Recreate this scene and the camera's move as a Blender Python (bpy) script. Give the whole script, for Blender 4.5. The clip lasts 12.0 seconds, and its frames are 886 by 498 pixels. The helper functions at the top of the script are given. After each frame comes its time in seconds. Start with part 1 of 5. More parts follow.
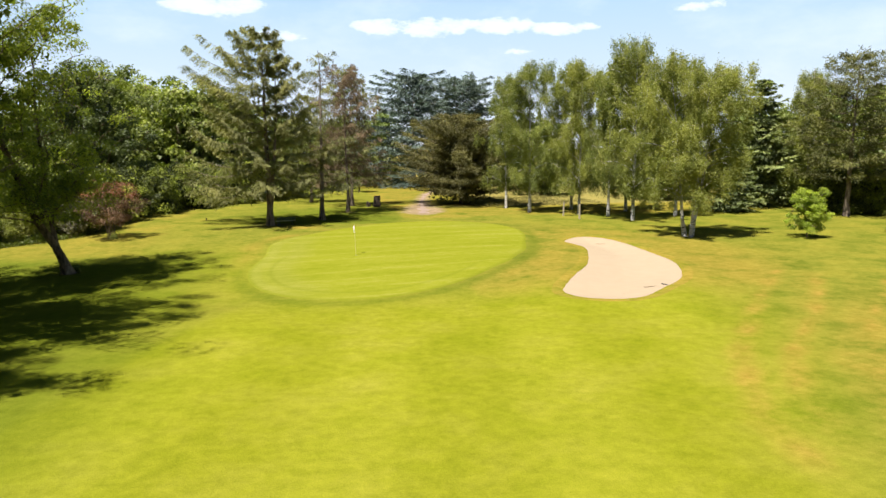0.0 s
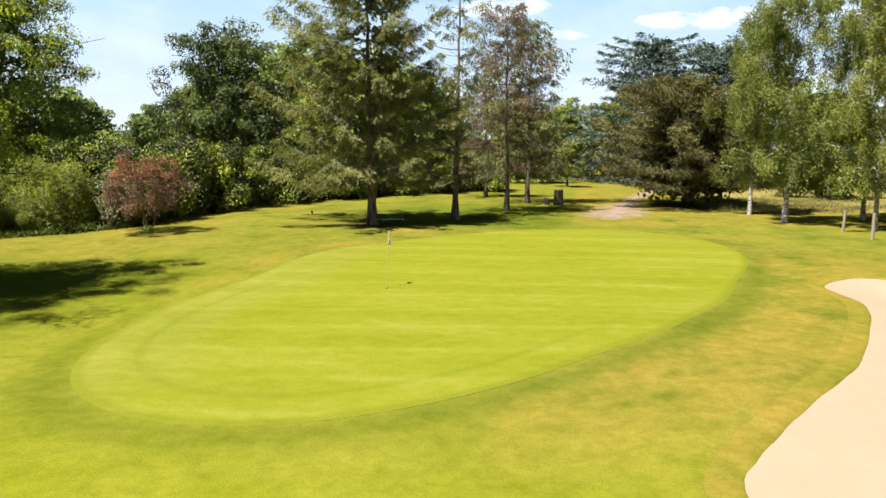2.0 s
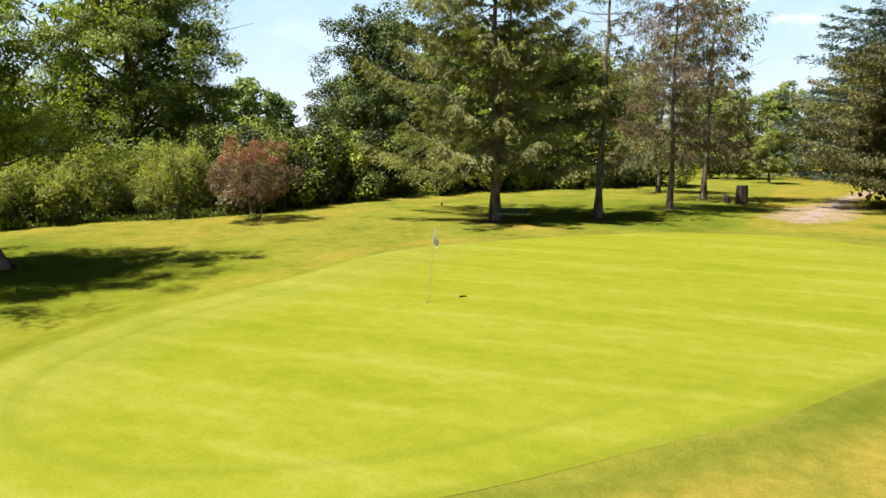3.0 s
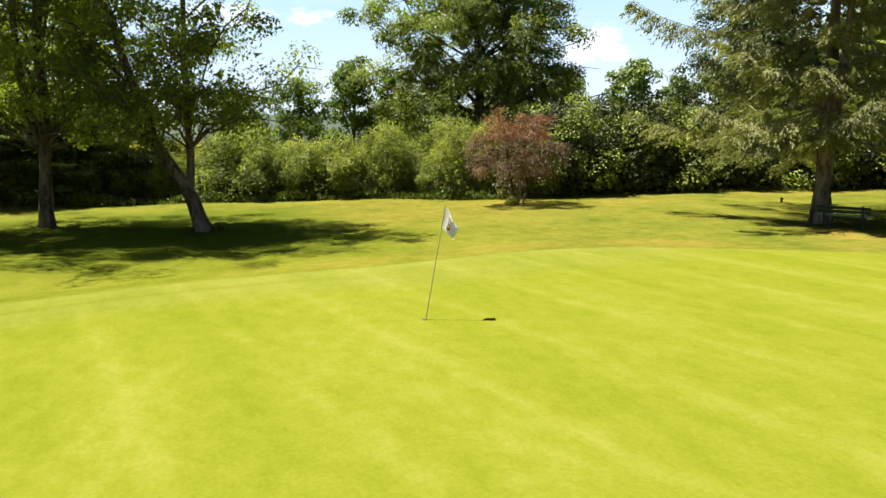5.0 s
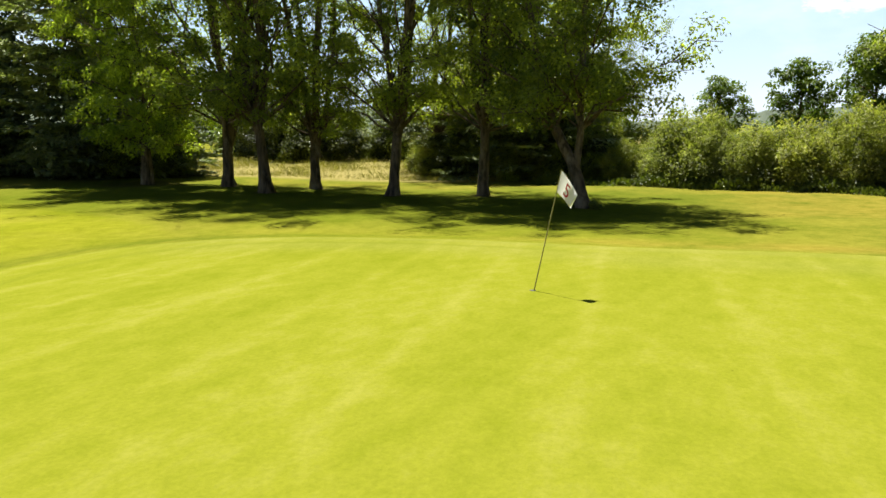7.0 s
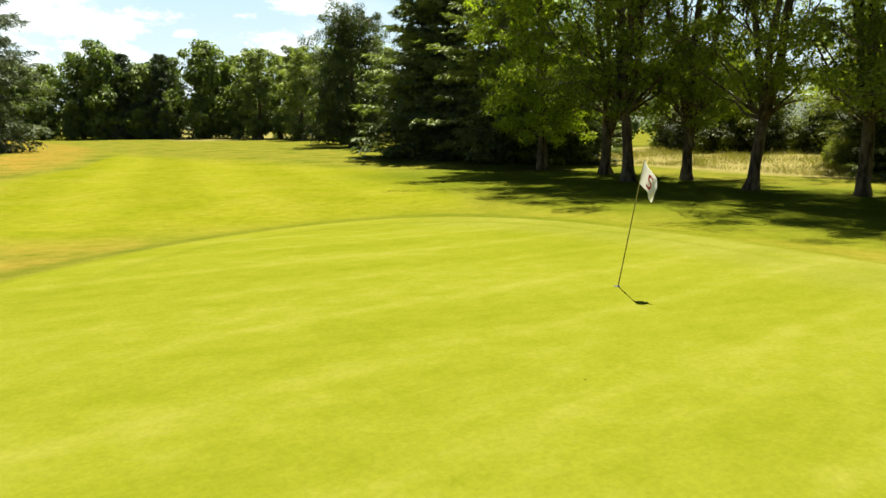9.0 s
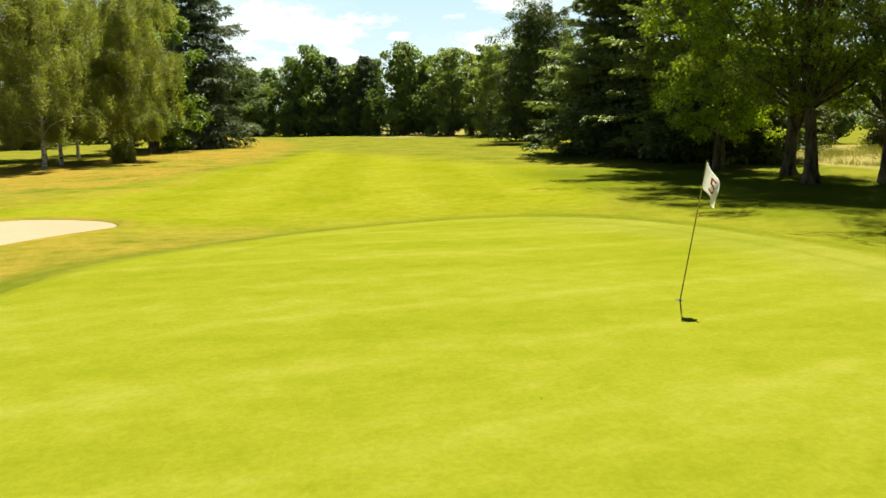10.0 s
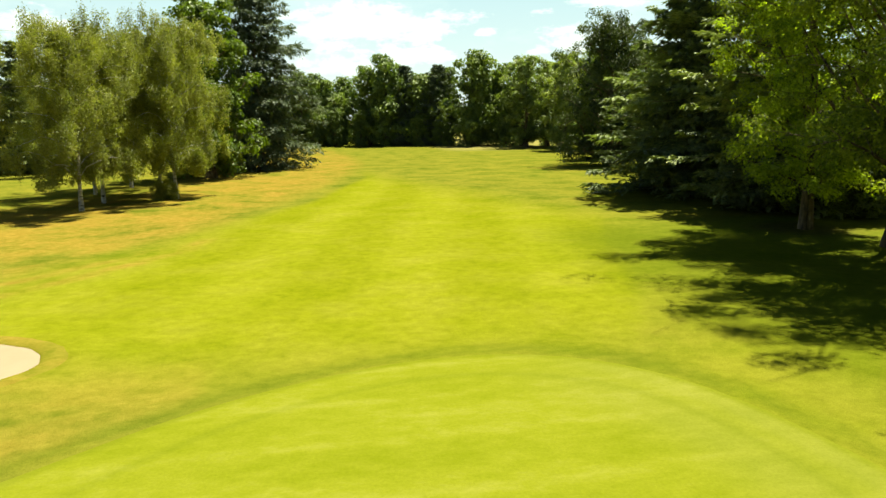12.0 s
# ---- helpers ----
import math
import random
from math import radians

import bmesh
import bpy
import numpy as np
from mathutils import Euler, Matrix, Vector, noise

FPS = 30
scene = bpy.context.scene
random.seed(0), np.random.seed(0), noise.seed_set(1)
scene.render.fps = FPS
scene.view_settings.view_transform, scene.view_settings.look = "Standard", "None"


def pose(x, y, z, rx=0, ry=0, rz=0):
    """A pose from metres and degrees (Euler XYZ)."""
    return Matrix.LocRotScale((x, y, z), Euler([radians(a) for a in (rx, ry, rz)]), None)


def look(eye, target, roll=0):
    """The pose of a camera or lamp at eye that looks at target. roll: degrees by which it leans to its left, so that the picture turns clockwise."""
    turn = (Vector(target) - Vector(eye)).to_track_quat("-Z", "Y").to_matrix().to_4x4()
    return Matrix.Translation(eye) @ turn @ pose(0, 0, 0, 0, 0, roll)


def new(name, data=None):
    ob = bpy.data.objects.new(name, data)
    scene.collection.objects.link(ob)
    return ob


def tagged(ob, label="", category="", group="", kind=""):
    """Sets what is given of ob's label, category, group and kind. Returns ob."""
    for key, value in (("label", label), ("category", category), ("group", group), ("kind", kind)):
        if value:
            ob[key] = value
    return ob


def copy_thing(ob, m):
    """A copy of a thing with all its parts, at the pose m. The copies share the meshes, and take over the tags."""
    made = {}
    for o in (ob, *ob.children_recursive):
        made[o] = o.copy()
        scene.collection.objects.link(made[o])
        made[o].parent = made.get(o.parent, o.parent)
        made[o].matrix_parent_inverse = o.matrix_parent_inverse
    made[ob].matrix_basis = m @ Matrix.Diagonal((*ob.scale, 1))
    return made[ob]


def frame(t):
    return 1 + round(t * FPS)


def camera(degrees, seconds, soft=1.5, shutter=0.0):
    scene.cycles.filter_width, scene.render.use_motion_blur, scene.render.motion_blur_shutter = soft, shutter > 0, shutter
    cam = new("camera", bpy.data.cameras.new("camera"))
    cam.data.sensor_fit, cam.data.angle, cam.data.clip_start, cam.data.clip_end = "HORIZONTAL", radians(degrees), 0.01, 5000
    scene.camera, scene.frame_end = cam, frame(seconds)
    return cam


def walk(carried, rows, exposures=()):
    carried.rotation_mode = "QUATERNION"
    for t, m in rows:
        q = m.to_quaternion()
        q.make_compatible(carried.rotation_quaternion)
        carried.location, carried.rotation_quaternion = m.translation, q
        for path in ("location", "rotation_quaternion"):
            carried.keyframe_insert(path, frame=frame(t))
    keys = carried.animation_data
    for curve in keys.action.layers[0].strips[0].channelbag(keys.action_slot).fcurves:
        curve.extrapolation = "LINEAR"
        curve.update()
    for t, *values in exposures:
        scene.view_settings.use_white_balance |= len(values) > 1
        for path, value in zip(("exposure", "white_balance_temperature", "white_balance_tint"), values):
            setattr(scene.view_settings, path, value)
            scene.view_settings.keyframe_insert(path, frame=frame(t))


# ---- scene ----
cam = camera(63.9, 12.0, soft=1.55)
PATH = [
    (0, (-2.978, -46.051, 6.836), (-2.608, -44.106, 6.557), -0.4),
    (0.5, (-0.336, -39.102, 6.413), (-0.018, -37.148, 6.133), -0.1),
    (1, (2.513, -33.419, 5.89), (2.68, -31.446, 5.61), -0.1),
    (1.5, (4.928, -28.58, 5.384), (4.817, -26.603, 5.105), 0.0),
    (2, (6.723, -24.283, 5.013), (6.349, -22.339, 4.731), 0.1),
    (2.5, (8.073, -20.467, 4.694), (7.422, -18.599, 4.403), 0.2),
    (4.5, (11.197, -7.655, 3.513), (9.617, -6.467, 3.21), 0.2),
    (5, (11.475, -5.242, 3.284), (9.7, -4.374, 2.975), 0.1),
    (5.5, (11.773, -3.002, 3.093), (9.861, -2.51, 2.778), -0.0),
    (6, (11.977, -1.064, 2.903), (10.005, -0.962, 2.586), 0.2),
    (6.5, (11.97, 0.831, 2.754), (10.015, 0.548, 2.436), 0.1),
    (7, (11.722, 2.464, 2.652), (9.858, 1.813, 2.331), 0.1),
    (9, (8.473, 7.935, 2.614), (7.406, 6.279, 2.268), -0.3),
    (9.5, (7.325, 8.472, 2.591), (6.524, 6.672, 2.244), -0.3),
    (10, (6.281, 8.726, 2.619), (5.709, 6.842, 2.268), -0.6),
    (10.5, (5.247, 8.728, 2.651), (4.811, 6.808, 2.295), -0.7),
    (11, (4.259, 8.033, 3.227), (3.9, 6.099, 2.867), -0.6),
    (11.5, (3.365, 6.515, 4.407), (3.022, 4.578, 4.045), -0.8),
    (12, (2.487, 4.673, 5.512), (2.143, 2.735, 5.154), -0.8),
]
# the picture turns a little greener on the way
TINT = [(0, 1.68, 6300, 13.5), (5, 1.86, 6100, 11), (9, 1.80, 6700, 5), (12, 1.80, 7250, -7)]
walk(cam, [(t, look(eye, target, roll)) for t, eye, target, roll in PATH], TINT)

# ---- world, sun, exposure ----
SUN_TRAVEL = Vector((0.67, 0.58, -1.85)).normalized()
sun_dir = -SUN_TRAVEL
sun_elev = math.asin(sun_dir.z)
sun = new("sun", bpy.data.lights.new("sun", "SUN"))
sun.data.energy, sun.data.angle, sun.data.color = 5.0, radians(0.6), (1.0, 0.95, 0.85)
sun.matrix_world = look((0, 0, 60), Vector((0, 0, 60)) + SUN_TRAVEL)

world = bpy.data.worlds.new("world")
scene.world = world
world.use_nodes = True
wt = world.node_tree
wt.nodes.clear()


def node(tree, kind, **kw):
    n = tree.nodes.new(kind)
    for k, v in kw.items():
        n.inputs[k].default_value = v
    return n


def join(tree, a, b):
    tree.links.new(a, b)


def ramp(tree, fac, stops):
    r = tree.nodes.new("ShaderNodeValToRGB")
    while len(r.color_ramp.elements) < len(stops):
        r.color_ramp.elements.new(0.5)
    for e, (p, c) in zip(r.color_ramp.elements, stops):
        e.position, e.color = p, (*c, 1) if len(c) == 3 else c
    join(tree, fac, r.inputs["Fac"])
    return r.outputs["Color"]


def mix(tree, fac, a, b, mode="MIX"):
    m = tree.nodes.new("ShaderNodeMix")
    m.data_type, m.blend_type = "RGBA", mode
    for slot, v in ((0, fac), (6, a), (7, b)):
        if hasattr(v, "links"):
            join(tree, v, m.inputs[slot])
        elif slot == 0:
            m.inputs[slot].default_value = v
        else:
            m.inputs[slot].default_value = (*v, 1)
    return m.outputs[2]


def calc(tree, op, a, b=0.0, clamp=False):
    m = tree.nodes.new("ShaderNodeMath")
    m.operation, m.use_clamp = op, clamp
    for i, v in enumerate((a, b)):
        if hasattr(v, "links"):
            join(tree, v, m.inputs[i])
        else:
            m.inputs[i].default_value = v
    return m.outputs[0]


sky = wt.nodes.new("ShaderNodeTexSky")
sky.sky_type, sky.sun_disc = "NISHITA", False
sky.sun_elevation, sky.sun_rotation = sun_elev, math.atan2(sun_dir.x, sun_dir.y)
sky.air_density, sky.dust_density, sky.ozone_density = 0.45, 0.2, 3.0
wc = wt.nodes.new("ShaderNodeTexCoord")
sep = wt.nodes.new("ShaderNodeSeparateXYZ")
join(wt, wc.outputs["Generated"], sep.inputs[0])
flat = wt.nodes.new("ShaderNodeCombineXYZ")
# fair-weather clouds low over the trees: bearing, height, half-width and half-height of each
CLOUDS = [(-3.058, 0.128, 0.125, 0.030), (-3.04, 0.084, 0.100, 0.022), (-2.78, 0.107, 0.062, 0.023), (-2.735, 0.153, 0.060, 0.018), (2.827, 0.117, 0.060, 0.024),
          (-2.826, 0.137, 0.020, 0.007), (-2.904, 0.115, 0.017, 0.006), (2.60, 0.145, 0.09, 0.025), (0.103, 0.162, 0.040, 0.010), (0.185, 0.161, 0.042, 0.014),
          (0.266, 0.161, 0.042, 0.011), (0.353, 0.157, 0.042, 0.009), (-0.115, 0.184, 0.065, 0.011), (-0.020, 0.149, 0.036, 0.008), (0.295, 0.129, 0.025, 0.007),
          (0.520, 0.176, 0.035, 0.007), (-1.398, 0.155, 0.063, 0.017), (-1.293, 0.157, 0.040, 0.012), (-0.918, 0.118, 0.050, 0.026), (-2.2, 0.20, 0.12, 0.03), (1.4, 0.16, 0.10, 0.02)]
# bearings are counted from TURN, so that they wrap round where no cloud stands
TURN = 2.1 - math.pi
ct, st = math.cos(TURN), math.sin(TURN)
bearing = calc(wt, "ARCTAN2", calc(wt, "SUBTRACT", calc(wt, "MULTIPLY", sep.outputs["X"], ct), calc(wt, "MULTIPLY", sep.outputs["Y"], st)),
               calc(wt, "ADD", calc(wt, "MULTIPLY", sep.outputs["Y"], ct), calc(wt, "MULTIPLY", sep.outputs["X"], st)))
join(wt, bearing, flat.inputs[0])
join(wt, calc(wt, "MULTIPLY", sep.outputs["Z"], 2.2), flat.inputs[1])
billow = node(wt, "ShaderNodeTexNoise", Scale=24.0, Detail=10.0, Roughness=0.66)
swell = node(wt, "ShaderNodeTexNoise", Scale=9.0, Detail=3.0, Roughness=0.5)
wisp = node(wt, "ShaderNodeTexNoise", Scale=5.0, Detail=6.0, Roughness=0.6)
for n_ in (billow, swell, wisp):
    join(wt, flat.outputs[0], n_.inputs["Vector"])
heap = None
for az_, z_, wide_, high_ in CLOUDS:
    az_ = (az_ - TURN + math.pi) % (2 * math.pi) - math.pi
    dx_ = calc(wt, "MULTIPLY", calc(wt, "SUBTRACT", bearing, az_), 1 / wide_)
    dz_ = calc(wt, "MULTIPLY", calc(wt, "SUBTRACT", sep.outputs["Z"], z_), 1 / high_)
    far_ = calc(wt, "ADD", calc(wt, "MULTIPLY", dx_, dx_), calc(wt, "MULTIPLY", dz_, dz_))
    heap = far_ if heap is None else calc(wt, "MINIMUM", heap, far_)
shape = calc(wt, "SUBTRACT", 0.75, heap)
rough_ = calc(wt, "ADD", calc(wt, "MULTIPLY", calc(wt, "SUBTRACT", billow.outputs["Fac"], 0.5), 5.0), calc(wt, "MULTIPLY", calc(wt, "SUBTRACT", swell.outputs["Fac"], 0.5), 4.0))
body = ramp(wt, calc(wt, "ADD", calc(wt, "MULTIPLY", calc(wt, "ADD", shape, rough_), 0.3), 0.3), [(0.22, (0, 0, 0)), (0.38, (0.45, 0.45, 0.45)), (0.85, (0.84, 0.84, 0.84))])
thin_cloud = ramp(wt, wisp.outputs["Fac"], [(0.48, (0, 0, 0)), (0.74, (0.26, 0.26, 0.26))])
cover = calc(wt, "MAXIMUM", body, thin_cloud)
veil = ramp(wt, sep.outputs["Z"], [(0.0, (5.916, 6.222, 6.426)), (0.10, (4.692, 5.712, 6.426)), (0.26, (3.06, 4.896, 6.222))])
haze = ramp(wt, sep.outputs["Z"], [(0.0, (1, 1, 1)), (0.19, (0.92, 0.92, 0.92)), (0.225, (0.25, 0.25, 0.25)), (0.27, (0.0, 0.0, 0.0))])
blue = mix(wt, haze, sky.outputs["Color"], veil)
full = mix(wt, calc(wt, "MULTIPLY", calc(wt, "MULTIPLY", cover, 0.92), ramp(wt, sep.outputs["Z"], [(0.02, (0, 0, 0)), (0.09, (1, 1, 1)), (0.25, (1, 1, 1)), (0.5, (0.2, 0.2, 0.2))])), blue, (8.67, 8.67, 8.772))
bg = node(wt, "ShaderNodeBackground", Strength=0.05)
join(wt, full, bg.inputs["Color"])
wo = wt.nodes.new("ShaderNodeOutputWorld")
join(wt, bg.outputs[0], wo.inputs["Surface"])


# ---- materials ----
def material(name, rough=0.8, spec=0.3):
    m = bpy.data.materials.new(name)
    m.use_nodes = True
    t = m.node_tree
    b = t.nodes["Principled BSDF"]
    b.inputs["Roughness"].default_value = rough
    b.inputs["Specular IOR Level"].default_value = spec
    return m, t, b


def noise_at(t, scale, detail=4.0, stretch=None, rough=0.55, space="Object"):
    c = t.nodes.new("ShaderNodeTexCoord")
    n = node(t, "ShaderNodeTexNoise", Scale=scale, Detail=detail, Roughness=rough)
    if stretch:
        mp = t.nodes.new("ShaderNodeMapping")
        mp.inputs["Scale"].default_value = stretch
        join(t, c.outputs[space], mp.inputs[0])
        join(t, mp.outputs[0], n.inputs["Vector"])
    else:
        join(t, c.outputs[space], n.inputs["Vector"])
    return n.outputs["Fac"]


def bump(t, b, height, strength, distance):
    n = node(t, "ShaderNodeBump", Strength=strength, Distance=distance)
    join(t, height, n.inputs["Height"])
    join(t, n.outputs[0], b.inputs["Normal"])


def leaf_material(name, dark, light, trans=0.3, rough=0.5, spread=1.0, gloss=0.25, young=1.0):
    """Leaves that differ a little one by one, and more from spray to spray. young: above 1 keeps more of them near
    dark.
    """
    m, t, b = material(name, rough, gloss)
    g = t.nodes.new("ShaderNodeNewGeometry")
    o = t.nodes.new("ShaderNodeObjectInfo")
    leaf_tone = calc(t, "ADD", calc(t, "MULTIPLY", g.outputs["Random Per Island"], 0.38), calc(t, "MULTIPLY", attr(t, "tone"), 0.62))
    leaf = mix(t, calc(t, "POWER", leaf_tone, young), dark, light)
    patch = ramp(t, noise_at(t, 0.45, 2.0), [(0.3, (0.408, 0.4216, 0.4284)), (0.7, (0.6256, 0.6052, 0.544))])
    col = mix(t, 1.0, leaf, patch, "MULTIPLY")
    each = ramp(t, o.outputs["Random"], [(0.0, (0.85, 0.88, 0.9)), (1.0, (1.15, 1.1, 1.0))])
    col = mix(t, 0.8 * spread, col, each, "MULTIPLY")
    join(t, col, b.inputs["Base Color"])
    tr = t.nodes.new("ShaderNodeBsdfTranslucent")
    warm = mix(t, 1.0, col, (1.16, 1.36, 0.44), "MULTIPLY")
    join(t, warm, tr.inputs["Color"])
    ms = node(t, "ShaderNodeMixShader", Fac=trans)
    join(t, b.outputs[0], ms.inputs[1])
    join(t, tr.outputs[0], ms.inputs[2])
    join(t, ms.outputs[0], t.nodes["Material Output"].inputs["Surface"])
    return m


def bark_material(name, dark, light, scale=5.0):
    m, t, b = material(name, 0.9, 0.15)
    n = noise_at(t, scale, 6.0, (1, 1, 0.25))
    col = ramp(t, n, [(0.35, dark), (0.68, light)])
    lichen = ramp(t, noise_at(t, 1.7, 5.0, (1, 1, 0.6), 0.7), [(0.52, (0, 0, 0)), (0.66, (0.75, 0.75, 0.75))])
    col = mix(t, lichen, col, mix(t, n, tuple(1.1 * c for c in light), (0.25, 0.225, 0.145)))
    join(t, col, b.inputs["Base Color"])
    bump(t, b, n, 0.9, 0.04)
    return m


def birch_bark():
    m, t, b = material("birch_bark", 0.75, 0.2)
    n = noise_at(t, 2.2, 5.0, (1.0, 1.0, 5.0))
    w = noise_at(t, 1.1, 3.0)
    base = ramp(t, n, [(0.38, (0.035, 0.03, 0.025)), (0.47, (0.3536, 0.34, 0.306)), (0.8, (0.4624, 0.4488, 0.408))])
    join(t, mix(t, ramp(t, w, [(0.55, (0, 0, 0)), (0.75, (0.7, 0.7, 0.7))]), base, (0.0816, 0.068, 0.0544)), b.inputs["Base Color"])
    bump(t, b, n, 0.5, 0.02)
    return m


def attr(t, name):
    a = t.nodes.new("ShaderNodeAttribute")
    a.attribute_name = name
    return a.outputs["Fac"]


def turf_material():
    """Rough, fairway and dried-out grass, told apart by where each was sown and mown."""
    m, t, b = material("turf", 0.95, 0.0)
    broad = noise_at(t, 0.06, 3.0)
    blotch = noise_at(t, 0.33, 6.0, None, 0.66)
    tuft = noise_at(t, 2.2, 6.0, None, 0.72)
    blade = noise_at(t, 20.0, 3.0, None, 0.7)
    rough_c = ramp(t, blotch, [(0.30, (0.108, 0.138, 0.012)), (0.50, (0.182, 0.200, 0.022)), (0.70, (0.245, 0.240, 0.027))])
    fair_c = ramp(t, blotch, [(0.30, (0.208, 0.228, 0.010)), (0.50, (0.244, 0.252, 0.015)), (0.70, (0.274, 0.270, 0.024))])
    dry_c = mix(t, tuft, (0.270, 0.180, 0.024), (0.370, 0.258, 0.052))
    col = mix(t, attr(t, "fairway"), rough_c, fair_c)
    col = mix(t, 0.85, col, ramp(t, attr(t, "stripe"), [(0.0, (0.88, 0.90, 0.82)), (1.0, (1.10, 1.08, 1.35))]), "MULTIPLY")
    thirst = calc(t, "ADD", calc(t, "MULTIPLY", blotch, 1.3), calc(t, "MULTIPLY", broad, 0.5))
    thirst = calc(t, "ADD", thirst, calc(t, "MULTIPLY", tuft, 0.35))
    dry = calc(t, "MULTIPLY", attr(t, "dry"), ramp(t, calc(t, "MULTIPLY", thirst, 0.5), [(0.40, (0, 0, 0)), (0.59, (1, 1, 1))]))
    col = mix(t, dry, col, dry_c)
    # dark green of the green's collar, also painted where the trees shade the turf
    col = mix(t, calc(t, "MULTIPLY", attr(t, "collar_and_shade"), 0.6), col, (0.095, 0.130, 0.010))
    col = mix(t, attr(t, "meadow"), col, mix(t, tuft, (0.25, 0.21, 0.06), (0.40, 0.34, 0.13)))
    col = mix(t, attr(t, "litter"), col, mix(t, tuft, (0.07, 0.06, 0.02), (0.15, 0.125, 0.035)))
    worn = calc(t, "ADD", attr(t, "bare"), calc(t, "MULTIPLY", calc(t, "SUBTRACT", tuft, 0.5), 1.6))
    col = mix(t, calc(t, "MULTIPLY", ramp(t, worn, [(0.38, (0, 0, 0)), (0.95, (0.8, 0.8, 0.8))]), ramp(t, attr(t, "bare"), [(0.0, (0, 0, 0)), (0.1, (1, 1, 1))])), col, mix(t, tuft, (0.25, 0.17, 0.11), (0.42, 0.31, 0.22)))
    fine = ramp(t, calc(t, "ADD", calc(t, "MULTIPLY", tuft, 0.65), calc(t, "MULTIPLY", blade, 0.35)), [(0.32, (0.3808, 0.3944, 0.3604)), (0.68, (0.6256, 0.612, 0.6256))])
    join(t, mix(t, 1.0, col, fine, "MULTIPLY"), b.inputs["Base Color"])
    bump(t, b, calc(t, "ADD", tuft, blade), 0.6, 0.04)
    return m


def green_material():
    m, t, b = material("putting_turf", 0.9, 0.0)
    c = t.nodes.new("ShaderNodeTexCoord")
    s = t.nodes.new("ShaderNodeSeparateXYZ")
    join(t, c.outputs["Object"], s.inputs[0])
    wob = calc(t, "MULTIPLY", noise_at(t, 0.3, 2.0), 0.8)
    across = calc(t, "ADD", calc(t, "ADD", s.outputs["Y"], calc(t, "MULTIPLY", s.outputs["X"], -0.085)), calc(t, "MULTIPLY", wob, 0.06))
    stripe = calc(t, "SINE", calc(t, "MULTIPLY", across, 2.1))
    seam = calc(t, "POWER", calc(t, "ABSOLUTE", calc(t, "SINE", calc(t, "MULTIPLY", across, 1.5))), 24.0)
    soft = noise_at(t, 0.4, 4.0, (0.30, 1.0, 1.0))
    mott = noise_at(t, 2.6, 6.0, (0.6, 1.0, 1.0), 0.7)
    fine = noise_at(t, 17.0, 4.0, None, 0.75)
    k = calc(t, "ADD", calc(t, "ADD", calc(t, "MULTIPLY", stripe, 0.022), calc(t, "MULTIPLY", seam, 0.075)), calc(t, "ADD", calc(t, "MULTIPLY", soft, 0.45), calc(t, "MULTIPLY", mott, 0.50)))
    col = ramp(t, k, [(0.27, (0.172, 0.200, 0.009)), (0.50, (0.238, 0.250, 0.020)), (0.72, (0.312, 0.304, 0.050))])
    col = mix(t, calc(t, "MULTIPLY", attr(t, "worn"), 0.20), col, mix(t, mott, (0.25, 0.235, 0.07), (0.32, 0.30, 0.11)))
    col = mix(t, calc(t, "MULTIPLY", attr(t, "ring"), 0.30), col, (0.135, 0.165, 0.013))
    col = mix(t, calc(t, "MULTIPLY", attr(t, "edge"), 0.65), col, mix(t, mott, (0.15, 0.175, 0.012), (0.20, 0.215, 0.018)))
    col = mix(t, 1.0, col, ramp(t, fine, [(0.3, (0.4488, 0.4556, 0.4454)), (0.7, (0.5576, 0.5508, 0.561))]), "MULTIPLY")
    join(t, col, b.inputs["Base Color"])
    bump(t, b, fine, 0.3, 0.01)
    return m


def plain(name, a, c, scale=8.0, rough=0.8, bumpy=0.3, depth=0.01, spec=0.3):
    m, t, b = material(name, rough, spec)
    n = noise_at(t, scale, 5.0)
    join(t, mix(t, n, a, c), b.inputs["Base Color"])
    bump(t, b, n, bumpy, depth)
    return m


def cloth_material():
    """Thin white cloth that lets the sun through."""
    m, t, b = material("white_flag_cloth", 0.85, 0.2)
    col = mix(t, noise_at(t, 6.0, 4.0), (0.76, 0.75, 0.74), (0.82, 0.81, 0.80))
    join(t, col, b.inputs["Base Color"])
    tr = t.nodes.new("ShaderNodeBsdfTranslucent")
    join(t, col, tr.inputs["Color"])
    ms = node(t, "ShaderNodeMixShader", Fac=0.45)
    join(t, b.outputs[0], ms.inputs[1])
    join(t, tr.outputs[0], ms.inputs[2])
    join(t, ms.outputs[0], t.nodes["Material Output"].inputs["Surface"])
    return m


M_TURF = turf_material()
M_GREEN = green_material()
M_SAND = plain("bunker_sand", (0.204, 0.1578, 0.102), (0.2346, 0.185, 0.1238), 1.6, 0.95, 0.5, 0.03, 0.1)
M_PATH = plain("dirt_path", (0.136, 0.0952, 0.0714), (0.204, 0.153, 0.119), 1.4, 0.95, 0.5, 0.03, 0.1)
M_BARK = bark_material("grey_brown_bark", (0.032, 0.023, 0.013), (0.165, 0.122, 0.066))
M_PINEBARK = bark_material("pine_bark", (0.04, 0.03, 0.022), (0.20, 0.155, 0.11))
M_BIRCH = birch_bark()
M_LEAF = leaf_material("alder_leaf", (0.110, 0.148, 0.021), (0.66, 0.71, 0.105), 0.58)
M_LIME = leaf_material("maple_leaf", (0.19, 0.28, 0.035), (0.78, 0.88, 0.13), 0.6)
